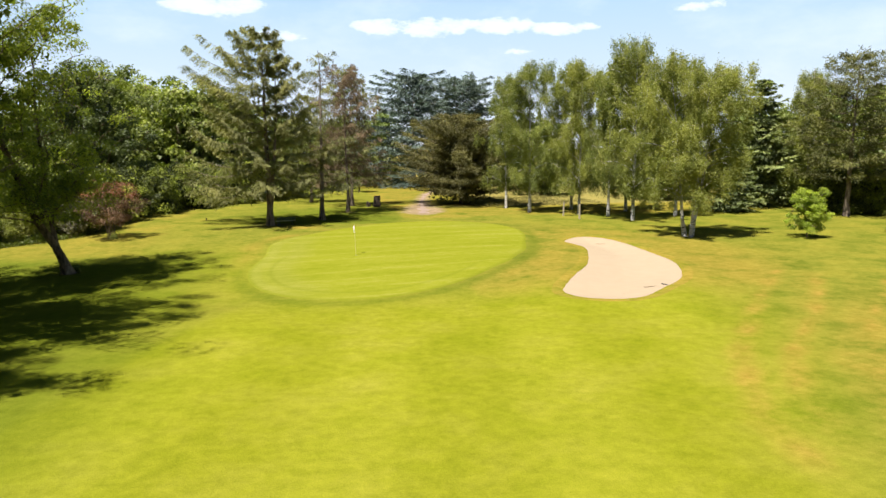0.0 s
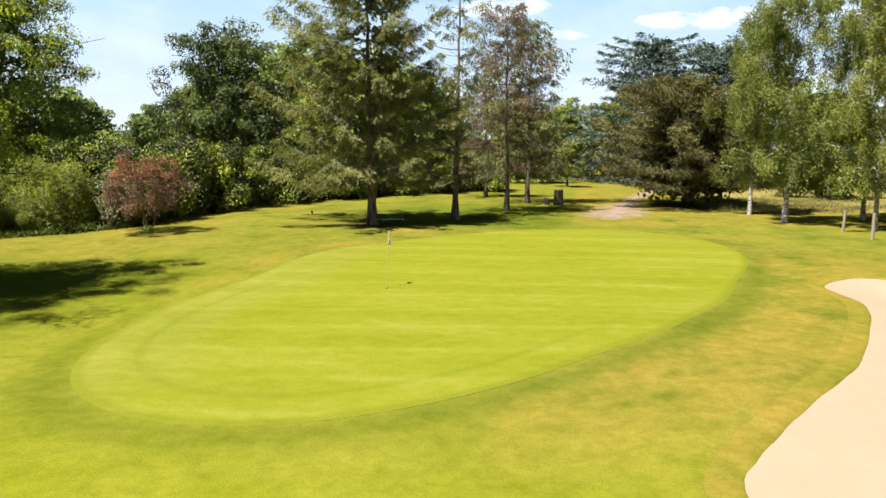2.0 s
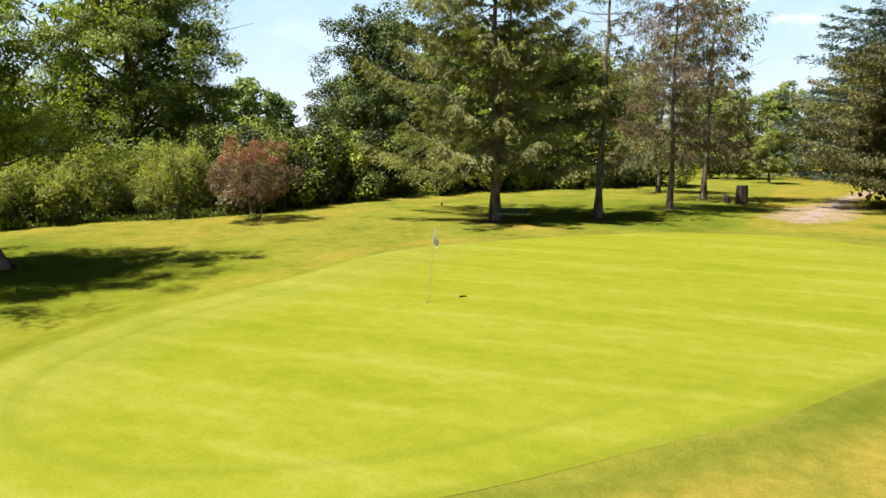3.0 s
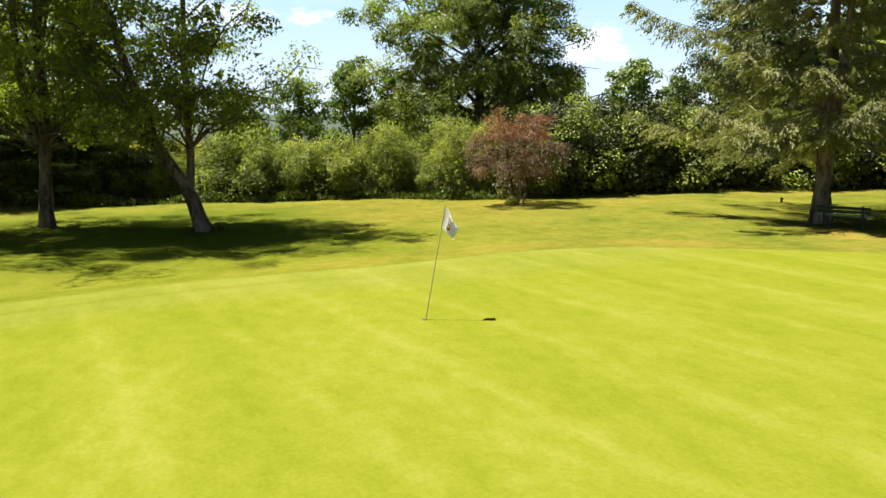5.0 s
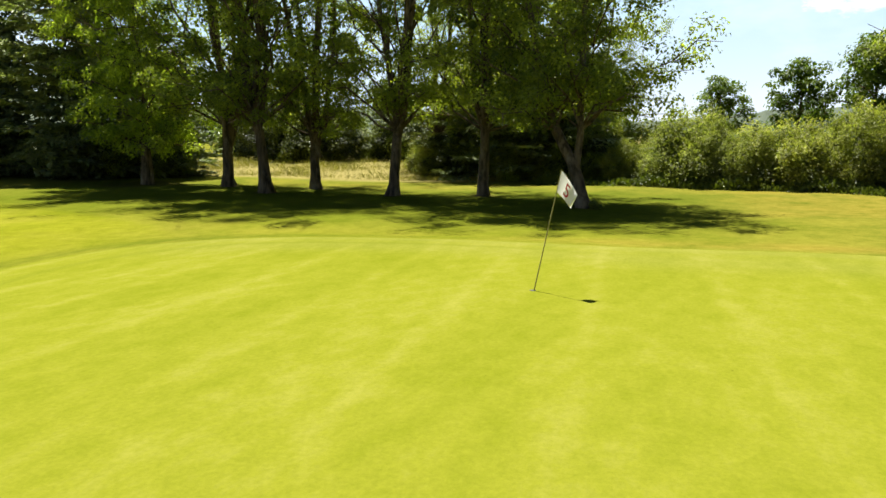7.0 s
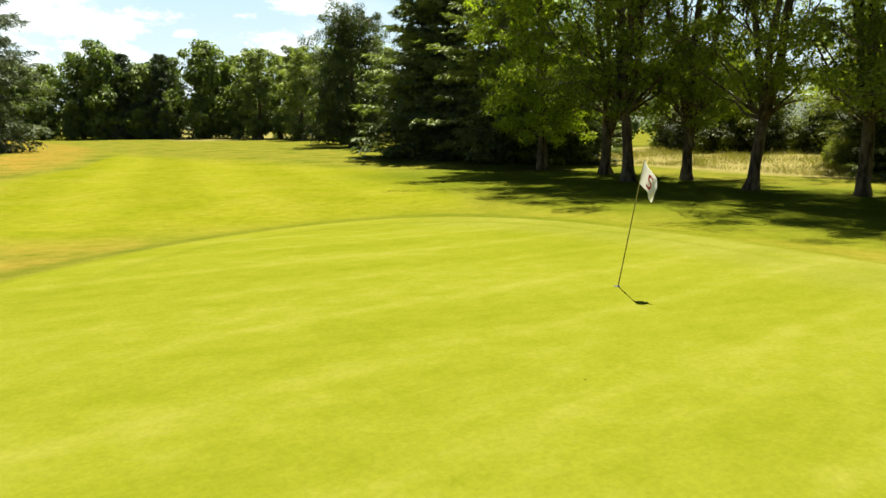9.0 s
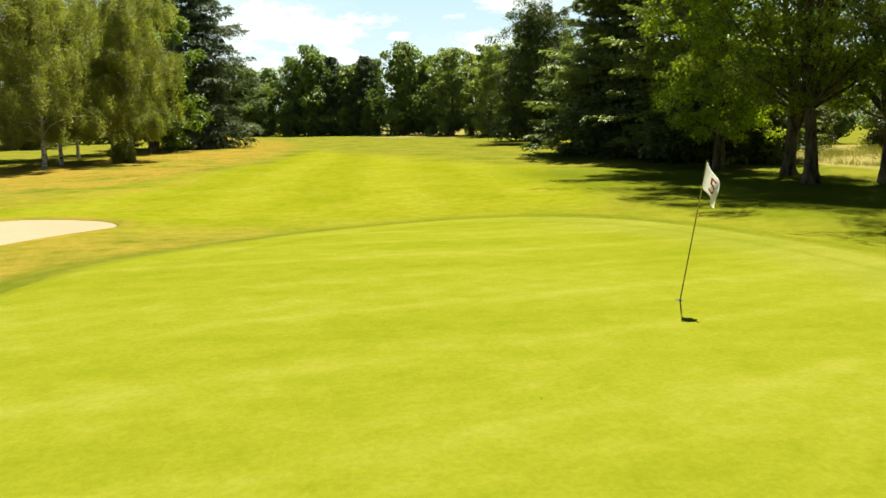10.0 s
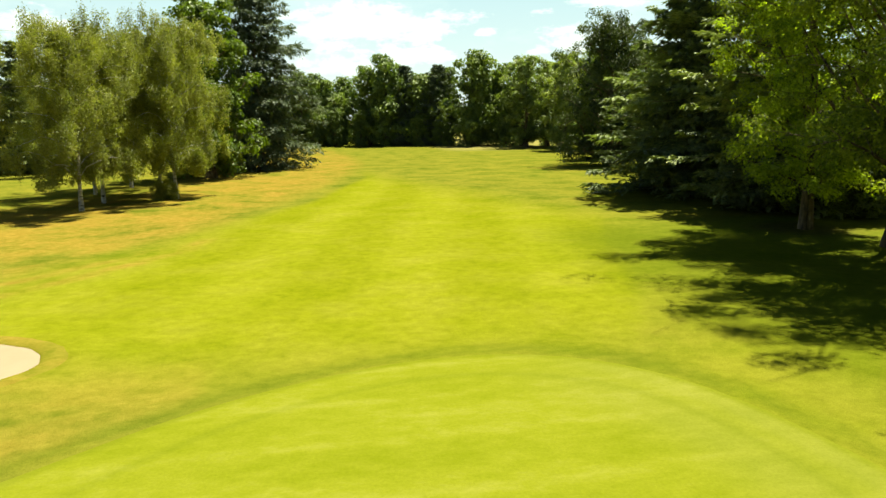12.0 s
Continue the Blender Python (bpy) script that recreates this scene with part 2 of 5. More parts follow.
M_CHESTNUT = leaf_material("chestnut_leaf", (0.06, 0.11, 0.014), (0.28, 0.37, 0.05), 0.4)
M_POPLAR = leaf_material("poplar_leaf", (0.17, 0.22, 0.06), (0.58, 0.66, 0.20), 0.35)
M_PINE = leaf_material("pine_needle", (0.070, 0.081, 0.025), (0.312, 0.312, 0.094), 0.15, 0.6)
M_WEED = leaf_material("weed_leaf", (0.07, 0.10, 0.012), (0.30, 0.34, 0.05), 0.3)
M_DARKOAK = leaf_material("dark_oak_leaf", (0.020, 0.038, 0.010), (0.22, 0.275, 0.058), 0.2)
M_OAK = leaf_material("oak_leaf", (0.060, 0.095, 0.017), (0.52, 0.58, 0.13), 0.38)
M_WOOD = leaf_material("woodland_leaf", (0.085, 0.132, 0.032), (0.38, 0.48, 0.12), 0.3)
# near-black tone puts the shade of the hedge's front into the laurel leaves
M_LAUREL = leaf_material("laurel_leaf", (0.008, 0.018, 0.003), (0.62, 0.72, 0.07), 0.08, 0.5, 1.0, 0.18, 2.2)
M_WILLOW = leaf_material("willow_leaf", (0.130, 0.156, 0.026), (0.624, 0.624, 0.180), 0.52)
M_BIRCHLEAF = leaf_material("birch_leaf", (0.149, 0.186, 0.031), (0.478, 0.504, 0.105), 0.32)
M_SOUTHBIRCH = leaf_material("old_birch_leaf", (0.180, 0.198, 0.045), (0.559, 0.557, 0.154), 0.42)
M_LARCH = leaf_material("larch_needle", (0.125, 0.135, 0.05), (0.46, 0.455, 0.18), 0.3, 0.6)
M_DEAD = leaf_material("dead_needle", (0.16, 0.108, 0.07), (0.38, 0.27, 0.18), 0.25, 0.8)
M_SPRUCE = leaf_material("spruce_needle", (0.045, 0.078, 0.032), (0.62, 0.70, 0.29), 0.2, 0.6)
M_CEDAR = leaf_material("blue_cedar_needle", (0.085, 0.13, 0.115), (0.27, 0.34, 0.30), 0.14, 0.6)
M_FIR = leaf_material("fir_needle", (0.056, 0.088, 0.048), (0.247, 0.304, 0.189), 0.14, 0.6)
M_BRONZE = leaf_material("bronze_pine_needle", (0.080, 0.077, 0.022), (0.348, 0.312, 0.098), 0.14, 0.6)
M_PLUM = leaf_material("plum_leaf", (0.125, 0.065, 0.04), (0.47, 0.27, 0.17), 0.35, 0.55)
M_PLUMTOP = leaf_material("plum_top_leaf", (0.20, 0.08, 0.05), (0.48, 0.21, 0.12), 0.35, 0.5)
M_PALE = leaf_material("pale_shrub_leaf", (0.20, 0.19, 0.11), (0.44, 0.40, 0.27), 0.3)
M_HILL = leaf_material("hill_wood", (0.06, 0.085, 0.045), (0.10, 0.13, 0.075), 0.0, 0.9)
M_GRASS = leaf_material("tall_grass", (0.17, 0.155, 0.045), (0.38, 0.34, 0.105), 0.3, 0.7)
M_STUMP = plain("dark_old_stump", (0.020, 0.014, 0.009), (0.060, 0.044, 0.028), 6.0, 0.9, 0.6, 0.02)
M_BENCH = plain("green_bench_paint", (0.008, 0.022, 0.015), (0.018, 0.04, 0.026), 5.0, 0.55, 0.3, 0.004)
M_SEAT = plain("glare_pale_seat", (0.12, 0.15, 0.12), (0.22, 0.25, 0.20), 5.0, 0.5, 0.3, 0.004)
M_POST = plain("pale_post_wood", (0.1904, 0.1598, 0.102), (0.2856, 0.2448, 0.17), 6.0, 0.8)
M_CLOTH = cloth_material()

M_RED = plain("red_flag_print", (0.408, 0.0238, 0.0408), (0.4624, 0.034, 0.0544), 9.0, 0.8)
M_POLE = plain("painted_pole", (0.26, 0.225, 0.08), (0.34, 0.30, 0.12), 9.0, 0.45, 0.1, 0.002)
M_DARK = plain("dark_metal", (0.02, 0.02, 0.02), (0.05, 0.05, 0.05), 9.0, 0.5)


# ---- mesh helpers ----
def mesh_of(name, verts, quads, mat, smooth=False):
    verts, quads = np.asarray(verts, np.float32), np.asarray(quads, np.int32)
    me = bpy.data.meshes.new(name)
    me.vertices.add(len(verts))
    me.vertices.foreach_set("co", verts.ravel())
    me.loops.add(quads.size)
    me.loops.foreach_set("vertex_index", quads.ravel())
    me.polygons.add(len(quads))
    me.polygons.foreach_set("loop_start", np.arange(0, quads.size, quads.shape[1], dtype=np.int32))
    me.polygons.foreach_set("use_smooth", np.full(len(quads), smooth))
    me.update(calc_edges=True)
    me.validate()
    me.materials.append(mat)
    return me


def child(name, me, parent, label=""):
    ob = new(name, me)
    ob.parent = parent
    return tagged(ob, label)


def part(name, bm, mat, parent, label="", smooth=False):
    me = bpy.data.meshes.new(name)
    bm.to_mesh(me)
    bm.free()
    if smooth:
        me.polygons.foreach_set("use_smooth", np.full(len(me.polygons), True))
    me.materials.append(mat)
    return child(name, me, parent, label)


def box(sx, sy, sz, m=None, bevel=0.0):
    bm = bmesh.new()
    bmesh.ops.create_cube(bm, size=1.0, matrix=Matrix.Diagonal((sx, sy, sz, 1)))
    if bevel:
        bmesh.ops.bevel(bm, geom=bm.edges[:], offset=bevel, segments=2, affect="EDGES")
    if m:
        bm.transform(m)
    return bm


def smoothstep(a, b, x):
    s = np.clip((x - a) / (b - a), 0, 1)
    return s * s * (3 - 2 * s)


# ---- outlines: closed smooth curves in polar form ----
GREEN_C = np.array((3.6, 3.0))


def green_radius(a):
    """A long egg that points to the north-east and the south-west."""
    return (11.62 - 0.29 * np.cos(a) + 0.71 * np.sin(a) - 2.53 * np.cos(2 * a) + 2.33 * np.sin(2 * a)
            + 0.03 * np.cos(3 * a) + 0.23 * np.sin(3 * a) - 0.08 * np.cos(4 * a) - 0.86 * np.sin(4 * a)
            + 0.45 * np.exp(-(((a + 1.0 + np.pi) % (2 * np.pi) - np.pi) / 0.24) ** 2)
            + sum(k * np.exp(-(((a - radians(d) + np.pi) % (2 * np.pi) - np.pi) / 0.22) ** 2)
                  for d, k in ((-152, 0.15), (-122, 0.40), (-108, 0.30), (-90, -0.22), (-70, -0.20))))


def polar_signed(x, y, c, radius):
    dx, dy = x - c[0], y - c[1]
    return np.hypot(dx, dy) - radius(np.arctan2(dy, dx))


# the bunker's kidney-shaped rim, rounded between its turning points
RIM = [(15.6, 3.5), (15.85, 0.3), (13.9, -5.2), (11.7, -9.0), (9.9, -11.9), (9.35, -13.5), (10.2, -14.9),
       (12.2, -15.5), (14.6, -13.6), (17.2, -10.6), (18.9, -6.4), (19.6, -0.4), (19.1, 4.2), (17.4, 5.3)]


def closed_curve(points, steps):
    p = np.array(points, float)
    out = []
    for i in range(len(p)):
        a, b, c, d = (p[(i + k) % len(p)] for k in (-1, 0, 1, 2))
        for s in np.arange(steps) / steps:
            out.append(0.5 * (2 * b + (c - a) * s + (2 * a - 5 * b + 4 * c - d) * s**2 + (3 * b - a - 3 * c + d) * s**3))
    return np.array(out)


RIM_LINE = closed_curve(RIM, 10)


def rim_signed(x, y):
    """Distance to the bunker's rim, negative inside."""
    x, y = np.asarray(x, float), np.asarray(y, float)
    best, inside = np.full(x.shape, 1e9), np.zeros(x.shape, bool)
    for (ax, ay), (bx, by) in zip(RIM_LINE, np.roll(RIM_LINE, -1, 0)):
        s = np.clip(((x - ax) * (bx - ax) + (y - ay) * (by - ay)) / ((bx - ax) ** 2 + (by - ay) ** 2 + 1e-9), 0, 1)
        best = np.minimum(best, np.hypot(x - ax - s * (bx - ax), y - ay - s * (by - ay)))
        if ay != by:
            inside ^= ((ay > y) != (by > y)) & (x < (bx - ax) * (y - ay) / (by - ay) + ax)
    return np.where(inside, -best, best)


def lie(x, y):
    """The height of the grass, without the bunker."""
    x, y = np.asarray(x, float), np.asarray(y, float)
    near = np.exp(-((x / 120) ** 2 + (y / 120) ** 2))
    z = 0.34 * np.tanh(y / 22) * near
    z -= 0.16 * smoothstep(-10, -20, x) * near * smoothstep(25, 5, np.abs(y + 3))
    d = polar_signed(x, y, GREEN_C, green_radius)
    z += 0.10 * smoothstep(2.0, -1.0, d) - 0.10
    z -= 0.17 * np.exp(-((x - 1) / 7) ** 2 - ((y + 12.5) / 5) ** 2)
    z += 0.09 * np.exp(-((x - 9.0) / 2.2) ** 2 - ((y + 5.8) / 3.0) ** 2)
    z += 0.55 * smoothstep(-31, -42, x) * smoothstep(-2, -10, y) * smoothstep(-60, -40, y)
    z += 0.030 * (x - 0.5) * np.exp(-(((x - 1) / 10) ** 2) - ((y + 5) / 7) ** 2)
    z += near * (0.07 * np.sin(x * 0.21 + 1.0) * np.cos(y * 0.17) + 0.03 * np.sin(x * 0.6 + y * 0.45)) * smoothstep(0.0, 6.0, d)
    z += 0.13 * np.exp(-((rim_signed(x, y) - 0.8) / 1.5) ** 2) * (rim_signed(x, y) > -2) if x.ndim == 0 or x.size < 400000 else 0
    return z


def height(x, y):
    return float(lie(np.array([x]), np.array([y]))[0])


# ---- ground: one sheet to the horizon ----
def spaced(lo, hi, step, far):
    mid = list(np.arange(lo, hi + 1e-6, step))
    up_, dn, s = [], [], step
    a, b = lo, hi
    while b < far:
        s *= 1.22
        a, b = a - s, b + s
        dn.append(a), up_.append(b)
    return np.array(dn[::-1] + mid + up_)


def path_at(y):
    """The path's middle and half-width where it crosses y."""
    s = np.clip((np.asarray(y, float) - 25.0) / 43, 0, 1)
    wide = (0.5 + 2.2 * smoothstep(-0.01, 0.09, s)) * (1 - 0.55 * smoothstep(0.12, 0.45, s))
    return 8.7 + 5.6 * s + 3.0 * s**3, wide


def build_ground():
    xs, ys = spaced(-45, 50, 0.5, 2500), spaced(-70, 45, 0.5, 2500)
    gx, gy = np.meshgrid(xs, ys)
    x, y = gx.ravel(), gy.ravel()
    z = lie(x, y)
    rim = rim_signed(x, y)
    z = np.where(rim < -0.05, z - 0.75, z)
    green = polar_signed(x, y, GREEN_C, green_radius)
    z = np.where(green < -0.6, z - 0.05, z)
    nx, ny = len(xs), len(ys)
    i = (np.arange(ny - 1)[:, None] * nx + np.arange(nx - 1)).ravel()
    me = mesh_of("ground", np.c_[x, y, z], np.c_[i, i + 1, i + nx + 1, i + nx], M_TURF, True)
    # the fairway runs off to the south-west
    east = np.interp(-y, (-20, 20, 30, 37, 52, 70, 91, 118, 170), (29, 14.3, 9.4, 6.6, 2.5, -2.2, -5.5, -5.4, 2.0))
    west = -9.0 - 0.31 * (-y - 20)
    wob = 0.5 * np.sin(y * 0.13) + 0.3 * np.sin(y * 0.31 + 1)
    fair = smoothstep(0.6 + 5 * smoothstep(-50, -25, y), -0.6 - 3 * smoothstep(-50, -25, y), x - east - wob) * (0.55 + 0.45 * smoothstep(-0.4, 0.4, x - west + wob)) * smoothstep(-8, -16, y)
    fair *= smoothstep(-24, -15, x + 0.31 * (y + 20))
    fair = np.maximum(fair, 0.6 * smoothstep(6, -3, np.hypot((x + 10) / 1.0, (y + 6) / 1.6) - 5))
    stripe = 0.5 + 0.35 * np.clip(1.5 * np.sin((x - 0.2 * y - 1.85) * 1.013 + 0.25 * np.sin(y * 0.09)), -1, 1) * smoothstep(-14, -20, y) * fair
    dry = 0.20 + 0.40 * smoothstep(8, 1.5, np.abs(rim - 1.5)) * (x > 5) * smoothstep(0.5, 1.6, green) * smoothstep(-17, -12, y)
    dry = np.maximum(dry, (0.55 + 0.45 * smoothstep(-20, -38, y)) * smoothstep(-0.5, 4.5, x - east) * smoothstep(-8, -24, y))
    dry = np.maximum(dry, 0.62 * smoothstep(20, 24, y) * (x > 6))
    dry = np.maximum(dry, 0.6 * np.exp(-(((green - 1.3) / 0.9) ** 2)) * smoothstep(2, -3, x) * smoothstep(-6, 0, y))
    dry = np.maximum(dry, 0.45 * smoothstep(-12, -16, x) * smoothstep(-2, 6, y))
    dry = dry * (1 - 0.75 * smoothstep(14, 24, x - east) * smoothstep(-35, -55, y))
    dry = dry * (1 - 0.9 * fair)
    dry = np.maximum(dry, 1.0 * np.exp(-((x + 3.6) / 2.4) ** 2 - ((y - 17.6) / 1.8) ** 2))
    collar_and_shade = np.exp(-((green - 0.7) / 0.5) ** 2) * (0.12 + 0.75 * smoothstep(6, -6, y - 0.7 * x - 1))
    # shade of the row and the larches put into the turf as dark green
    shade_tint = smoothstep(-27, -22, x) * smoothstep(-6, -12, x) * smoothstep(-36, -28, y) * smoothstep(7, 1, y)
    shade_tint = np.maximum(shade_tint, smoothstep(-11, -6, x) * smoothstep(8, 3, x) * smoothstep(17.5, 20, y) * smoothstep(40, 30, y))
    dry = dry * (1 - 0.75 * shade_tint)
    collar_and_shade = np.maximum(collar_and_shade, 0.95 * shade_tint)
    # wheel marks that swing through the rough
    for lane, line in enumerate((((24.8, -8.4), (19.5, -14.5), (15.3, -19.7), (12.0, -23.9), (10.2, -27.2), (9.0, -29.7), (8.3, -32.5)),
                                 ((25.5, -10.5), (21.4, -16.0), (17.8, -20.3), (13.8, -24.3), (11.0, -28.4), (9.9, -31.5)),
                                 ((29.0, -12.0), (25.0, -16.5), (20.9, -20.0), (17.7, -23.7), (14.5, -27.5), (12.5, -32.0)))):
        p = np.array(line)
        off = np.interp(-y, -p[:, 1], p[:, 0])
        on = smoothstep(p[0, 1] + 1, p[0, 1] - 2, y) * smoothstep(p[-1, 1] - 2, p[-1, 1] + 2, y)
        dry = np.maximum(dry, on * np.exp(-(((x - off) / 0.55) ** 2)) * (0.75 + 0.25 * np.sin(y * 2.3 + lane)))
        dry = dry * (1 - 0.5 * on * np.exp(-(((x - off - 1.1) / 0.45) ** 2)))
    meadow = smoothstep(-29.5, -32, x) * smoothstep(-6, -12, y) * smoothstep(-48, -40, y)
    meadow = np.maximum(meadow, 0.8 * smoothstep(-4, 4, -y - 118 + 0.4 * x) * smoothstep(-20, -26, x))
    meadow = np.maximum(meadow, 0.6 * smoothstep(33, 36, y) * smoothstep(17, 21, x))
    pc, pw = path_at(y)
    bare = smoothstep(1.2, -1.6, np.abs(x - pc) - pw) * smoothstep(23.5, 26.5, y) * smoothstep(70, 60, y)
    litter = 0 * x
    for tx, ty, tr in LITTER:
        litter = np.maximum(litter, 0.75 * smoothstep(tr, tr * 0.4, np.hypot(x - tx, y - ty)))
    for name, v in (("fairway", fair), ("stripe", stripe), ("dry", dry), ("collar_and_shade", collar_and_shade), ("meadow", meadow), ("litter", litter), ("bare", bare)):
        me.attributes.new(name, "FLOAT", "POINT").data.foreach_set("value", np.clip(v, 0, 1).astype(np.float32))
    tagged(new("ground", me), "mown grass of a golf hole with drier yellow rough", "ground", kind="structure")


# bare, shaded soil and needles below the trees: x, y, reach
LITTER = [(-6.2, 19.4, 2.6), (-1.5, 23.5, 1.2), (1.3, 30, 1.2), (-18.2, 13.2, 1.2), (15.5, 38, 5), (-27, -36, 6), (-28, -46, 6),
          (-22.5, -28.5, 3.5), (9.5, -87, 6), (-21.6, -7.1, 1.0), (-20.5, -11.4, 1.0), (-23.8, -17.5, 1.0), (-20.3, -18.5, 1.0), (-16.9, -1.5, 1.0)]
build_ground()


def polar_sheet(name, centre, radius, rings, spokes, mat, lift, skirt):
    """A sheet that fills a polar outline, denser at its edge, with a turned-down rim."""
    a = np.linspace(0, 2 * np.pi, spokes, endpoint=False)
    r = radius(a)
    fr = 1 - (1 - np.linspace(0.0005, 1, rings)) ** 1.6
    x = centre[0] + np.outer(fr, np.cos(a) * r)
    y = centre[1] + np.outer(fr, np.sin(a) * r)
    z = lie(x.ravel(), y.ravel()).reshape(x.shape) + lift
    x = np.vstack((x, x[-1:] + 0.15 * np.cos(a)))
    y = np.vstack((y, y[-1:] + 0.15 * np.sin(a)))
    z = np.vstack((z, z[-1:] - skirt))
    n = rings + 1
    i, j = np.meshgrid(np.arange(n - 1), np.arange(spokes), indexing="ij")
    k = (j + 1) % spokes
    q = np.stack((i * spokes + j, (i + 1) * spokes + j, (i + 1) * spokes + k, i * spokes + k), -1).reshape(-1, 4)
    v = np.c_[x.ravel(), y.ravel(), z.ravel()]
    return mesh_of(name, v, q, mat, True), v


def build_green():
    me, v = polar_sheet("putting_green", GREEN_C, green_radius, 64, 260, M_GREEN, 0.014, 0.022)
    d = -polar_signed(v[:, 0], v[:, 1], GREEN_C, green_radius)
    ring = np.exp(-((d - 1.45) / 0.16) ** 2) * smoothstep(2, -5, v[:, 1] + 0.4 * v[:, 0])
    edge = smoothstep(0.30, -0.05, d) * smoothstep(8, -4, v[:, 1] - 0.7 * v[:, 0])
    worn = np.exp(-((d - 0.35) / 0.5) ** 2) * smoothstep(-2, -5, v[:, 0]) + 0.8 * np.exp(-((d - 2.0) / 1.3) ** 2) * smoothstep(-1, -4, v[:, 0])
    worn += 0.5 * np.exp(-((v[:, 0] - 11) / 2) ** 2 - ((v[:, 1] - 15) / 2.5) ** 2)
    for name, a in (("ring", ring), ("worn", worn), ("edge", edge)):
        me.attributes.new(name, "FLOAT", "POINT").data.foreach_set("value", np.clip(a, 0, 1).astype(np.float32))
    tagged(new("putting_green", me), "closely mown pale green putting surface with faint stripes", "putting green", kind="structure")


build_green()


def build_bunker():
    """Sand that dishes below the turf, and the cut turf lip round it."""
    base = tagged(new("sand_bunker"), "kidney-shaped bunker of pale raked sand", "bunker", kind="structure")
    c = np.array((14.6, -6.0))
    line = RIM_LINE
    n = len(line)
    core = np.c_[np.interp(line[:, 1], (-15.7, -9, -2, 5.3), (12.2, 14.6, 17.2, 17.3)), np.clip(line[:, 1], -13.8, 3.6)]
    verts, rings = [], 16
    for k in range(rings):
        f = 1 - (1 - k / (rings - 1)) ** 1.5
        p = core + (line - core) * f
        d = -rim_signed(p[:, 0], p[:, 1])
        z = lie(p[:, 0], p[:, 1]) - 0.010 - 0.14 * smoothstep(0, 2.6, d)
        verts.append(np.c_[p, z])
    i, j = np.meshgrid(np.arange(rings - 1), np.arange(n), indexing="ij")
    k = (j + 1) % n
    q = np.stack((i * n + j, (i + 1) * n + j, (i + 1) * n + k, i * n + k), -1).reshape(-1, 4)
    child("sand", mesh_of("sand", np.vstack(verts), q, M_SAND, True), base)
    t = np.roll(line, -1, 0) - np.roll(line, 1, 0)
    t /= np.linalg.norm(t, axis=1)[:, None]
    nrm = np.c_[t[:, 1], -t[:, 0]]
    if rim_signed(*(line[:1] + 0.3 * nrm[:1]).T)[0] < 0:
        nrm = -nrm
    rag = 0.02 * np.sin(np.arange(n) * 0.45) + 0.012 * np.sin(np.arange(n) * 1.3)
    prof = ((-0.10, -0.08), (-0.02, -0.008), (0.05, 0.008), (0.16, 0.016), (0.45, 0.012), (0.9, -0.03))
    verts = []
    for off, dz in prof:
        p = line + nrm * (off + rag * (off < 0.3))[:, None]
        pz = line + nrm * max(off, 0.0)
        verts.append(np.c_[p, lie(pz[:, 0], pz[:, 1]) + dz])
    i, j = np.meshgrid(np.arange(len(prof) - 1), np.arange(n), indexing="ij")
    k = (j + 1) % n
    q = np.stack((i * n + j, (i + 1) * n + j, (i + 1) * n + k, i * n + k), -1).reshape(-1, 4)
    me = mesh_of("turf_lip", np.vstack(verts), q, M_TURF, True)
    for name, v in (("dry", 0.75), ("stripe", 0.6), ("fairway", 0.3)):
        me.attributes.new(name, "FLOAT", "POINT").data.foreach_set("value", np.full(len(me.vertices), v, np.float32))
    child("turf_lip", me, base, "dried turf edge")


build_bunker()


def build_path():
    n = 170
    s = np.linspace(0, 1, n)
    cy = 27.5 + 40 * s
    cx, wide = path_at(cy)
    wide = wide * 0.26
    r = np.random.RandomState(4)
    rag = [0.4 * np.sin(s * 61 + p) + 0.2 * np.sin(s * 143 + 2 * p) + 0.10 * r.randn(n) for p in (0.4, 2.1)]
    cols = []
    for f in (-1, -0.5, 0, 0.5, 1):
        x = cx + f * (wide + (rag[0] if f < 0 else rag[1]) * abs(f))
        cols.append(np.c_[x, cy, lie(x, cy) + (0.012 if abs(f) < 1 else -0.02)])
    v = np.stack(cols, 1).reshape(-1, 3)
    i, j = np.meshgrid(np.arange(n - 1), np.arange(4), indexing="ij")
    q = np.stack((i * 5 + j, i * 5 + j + 1, (i + 1) * 5 + j + 1, (i + 1) * 5 + j), -1).reshape(-1, 4)
    tagged(new("path", mesh_of("path", v, q, M_PATH, True)), "worn pinkish dirt path through the grass", "path", kind="structure")


build_path()


# ---- trees ----
def leaf_mesh(name, store, mat):
    v = np.vstack([c[0] for c in store])
    me = mesh_of(name, v, np.arange(len(v)).reshape(-1, 4), mat)
    me.attributes.new("tone", "FLOAT", "FACE").data.foreach_set("value", np.concatenate([c[1] for c in store]))
    return me


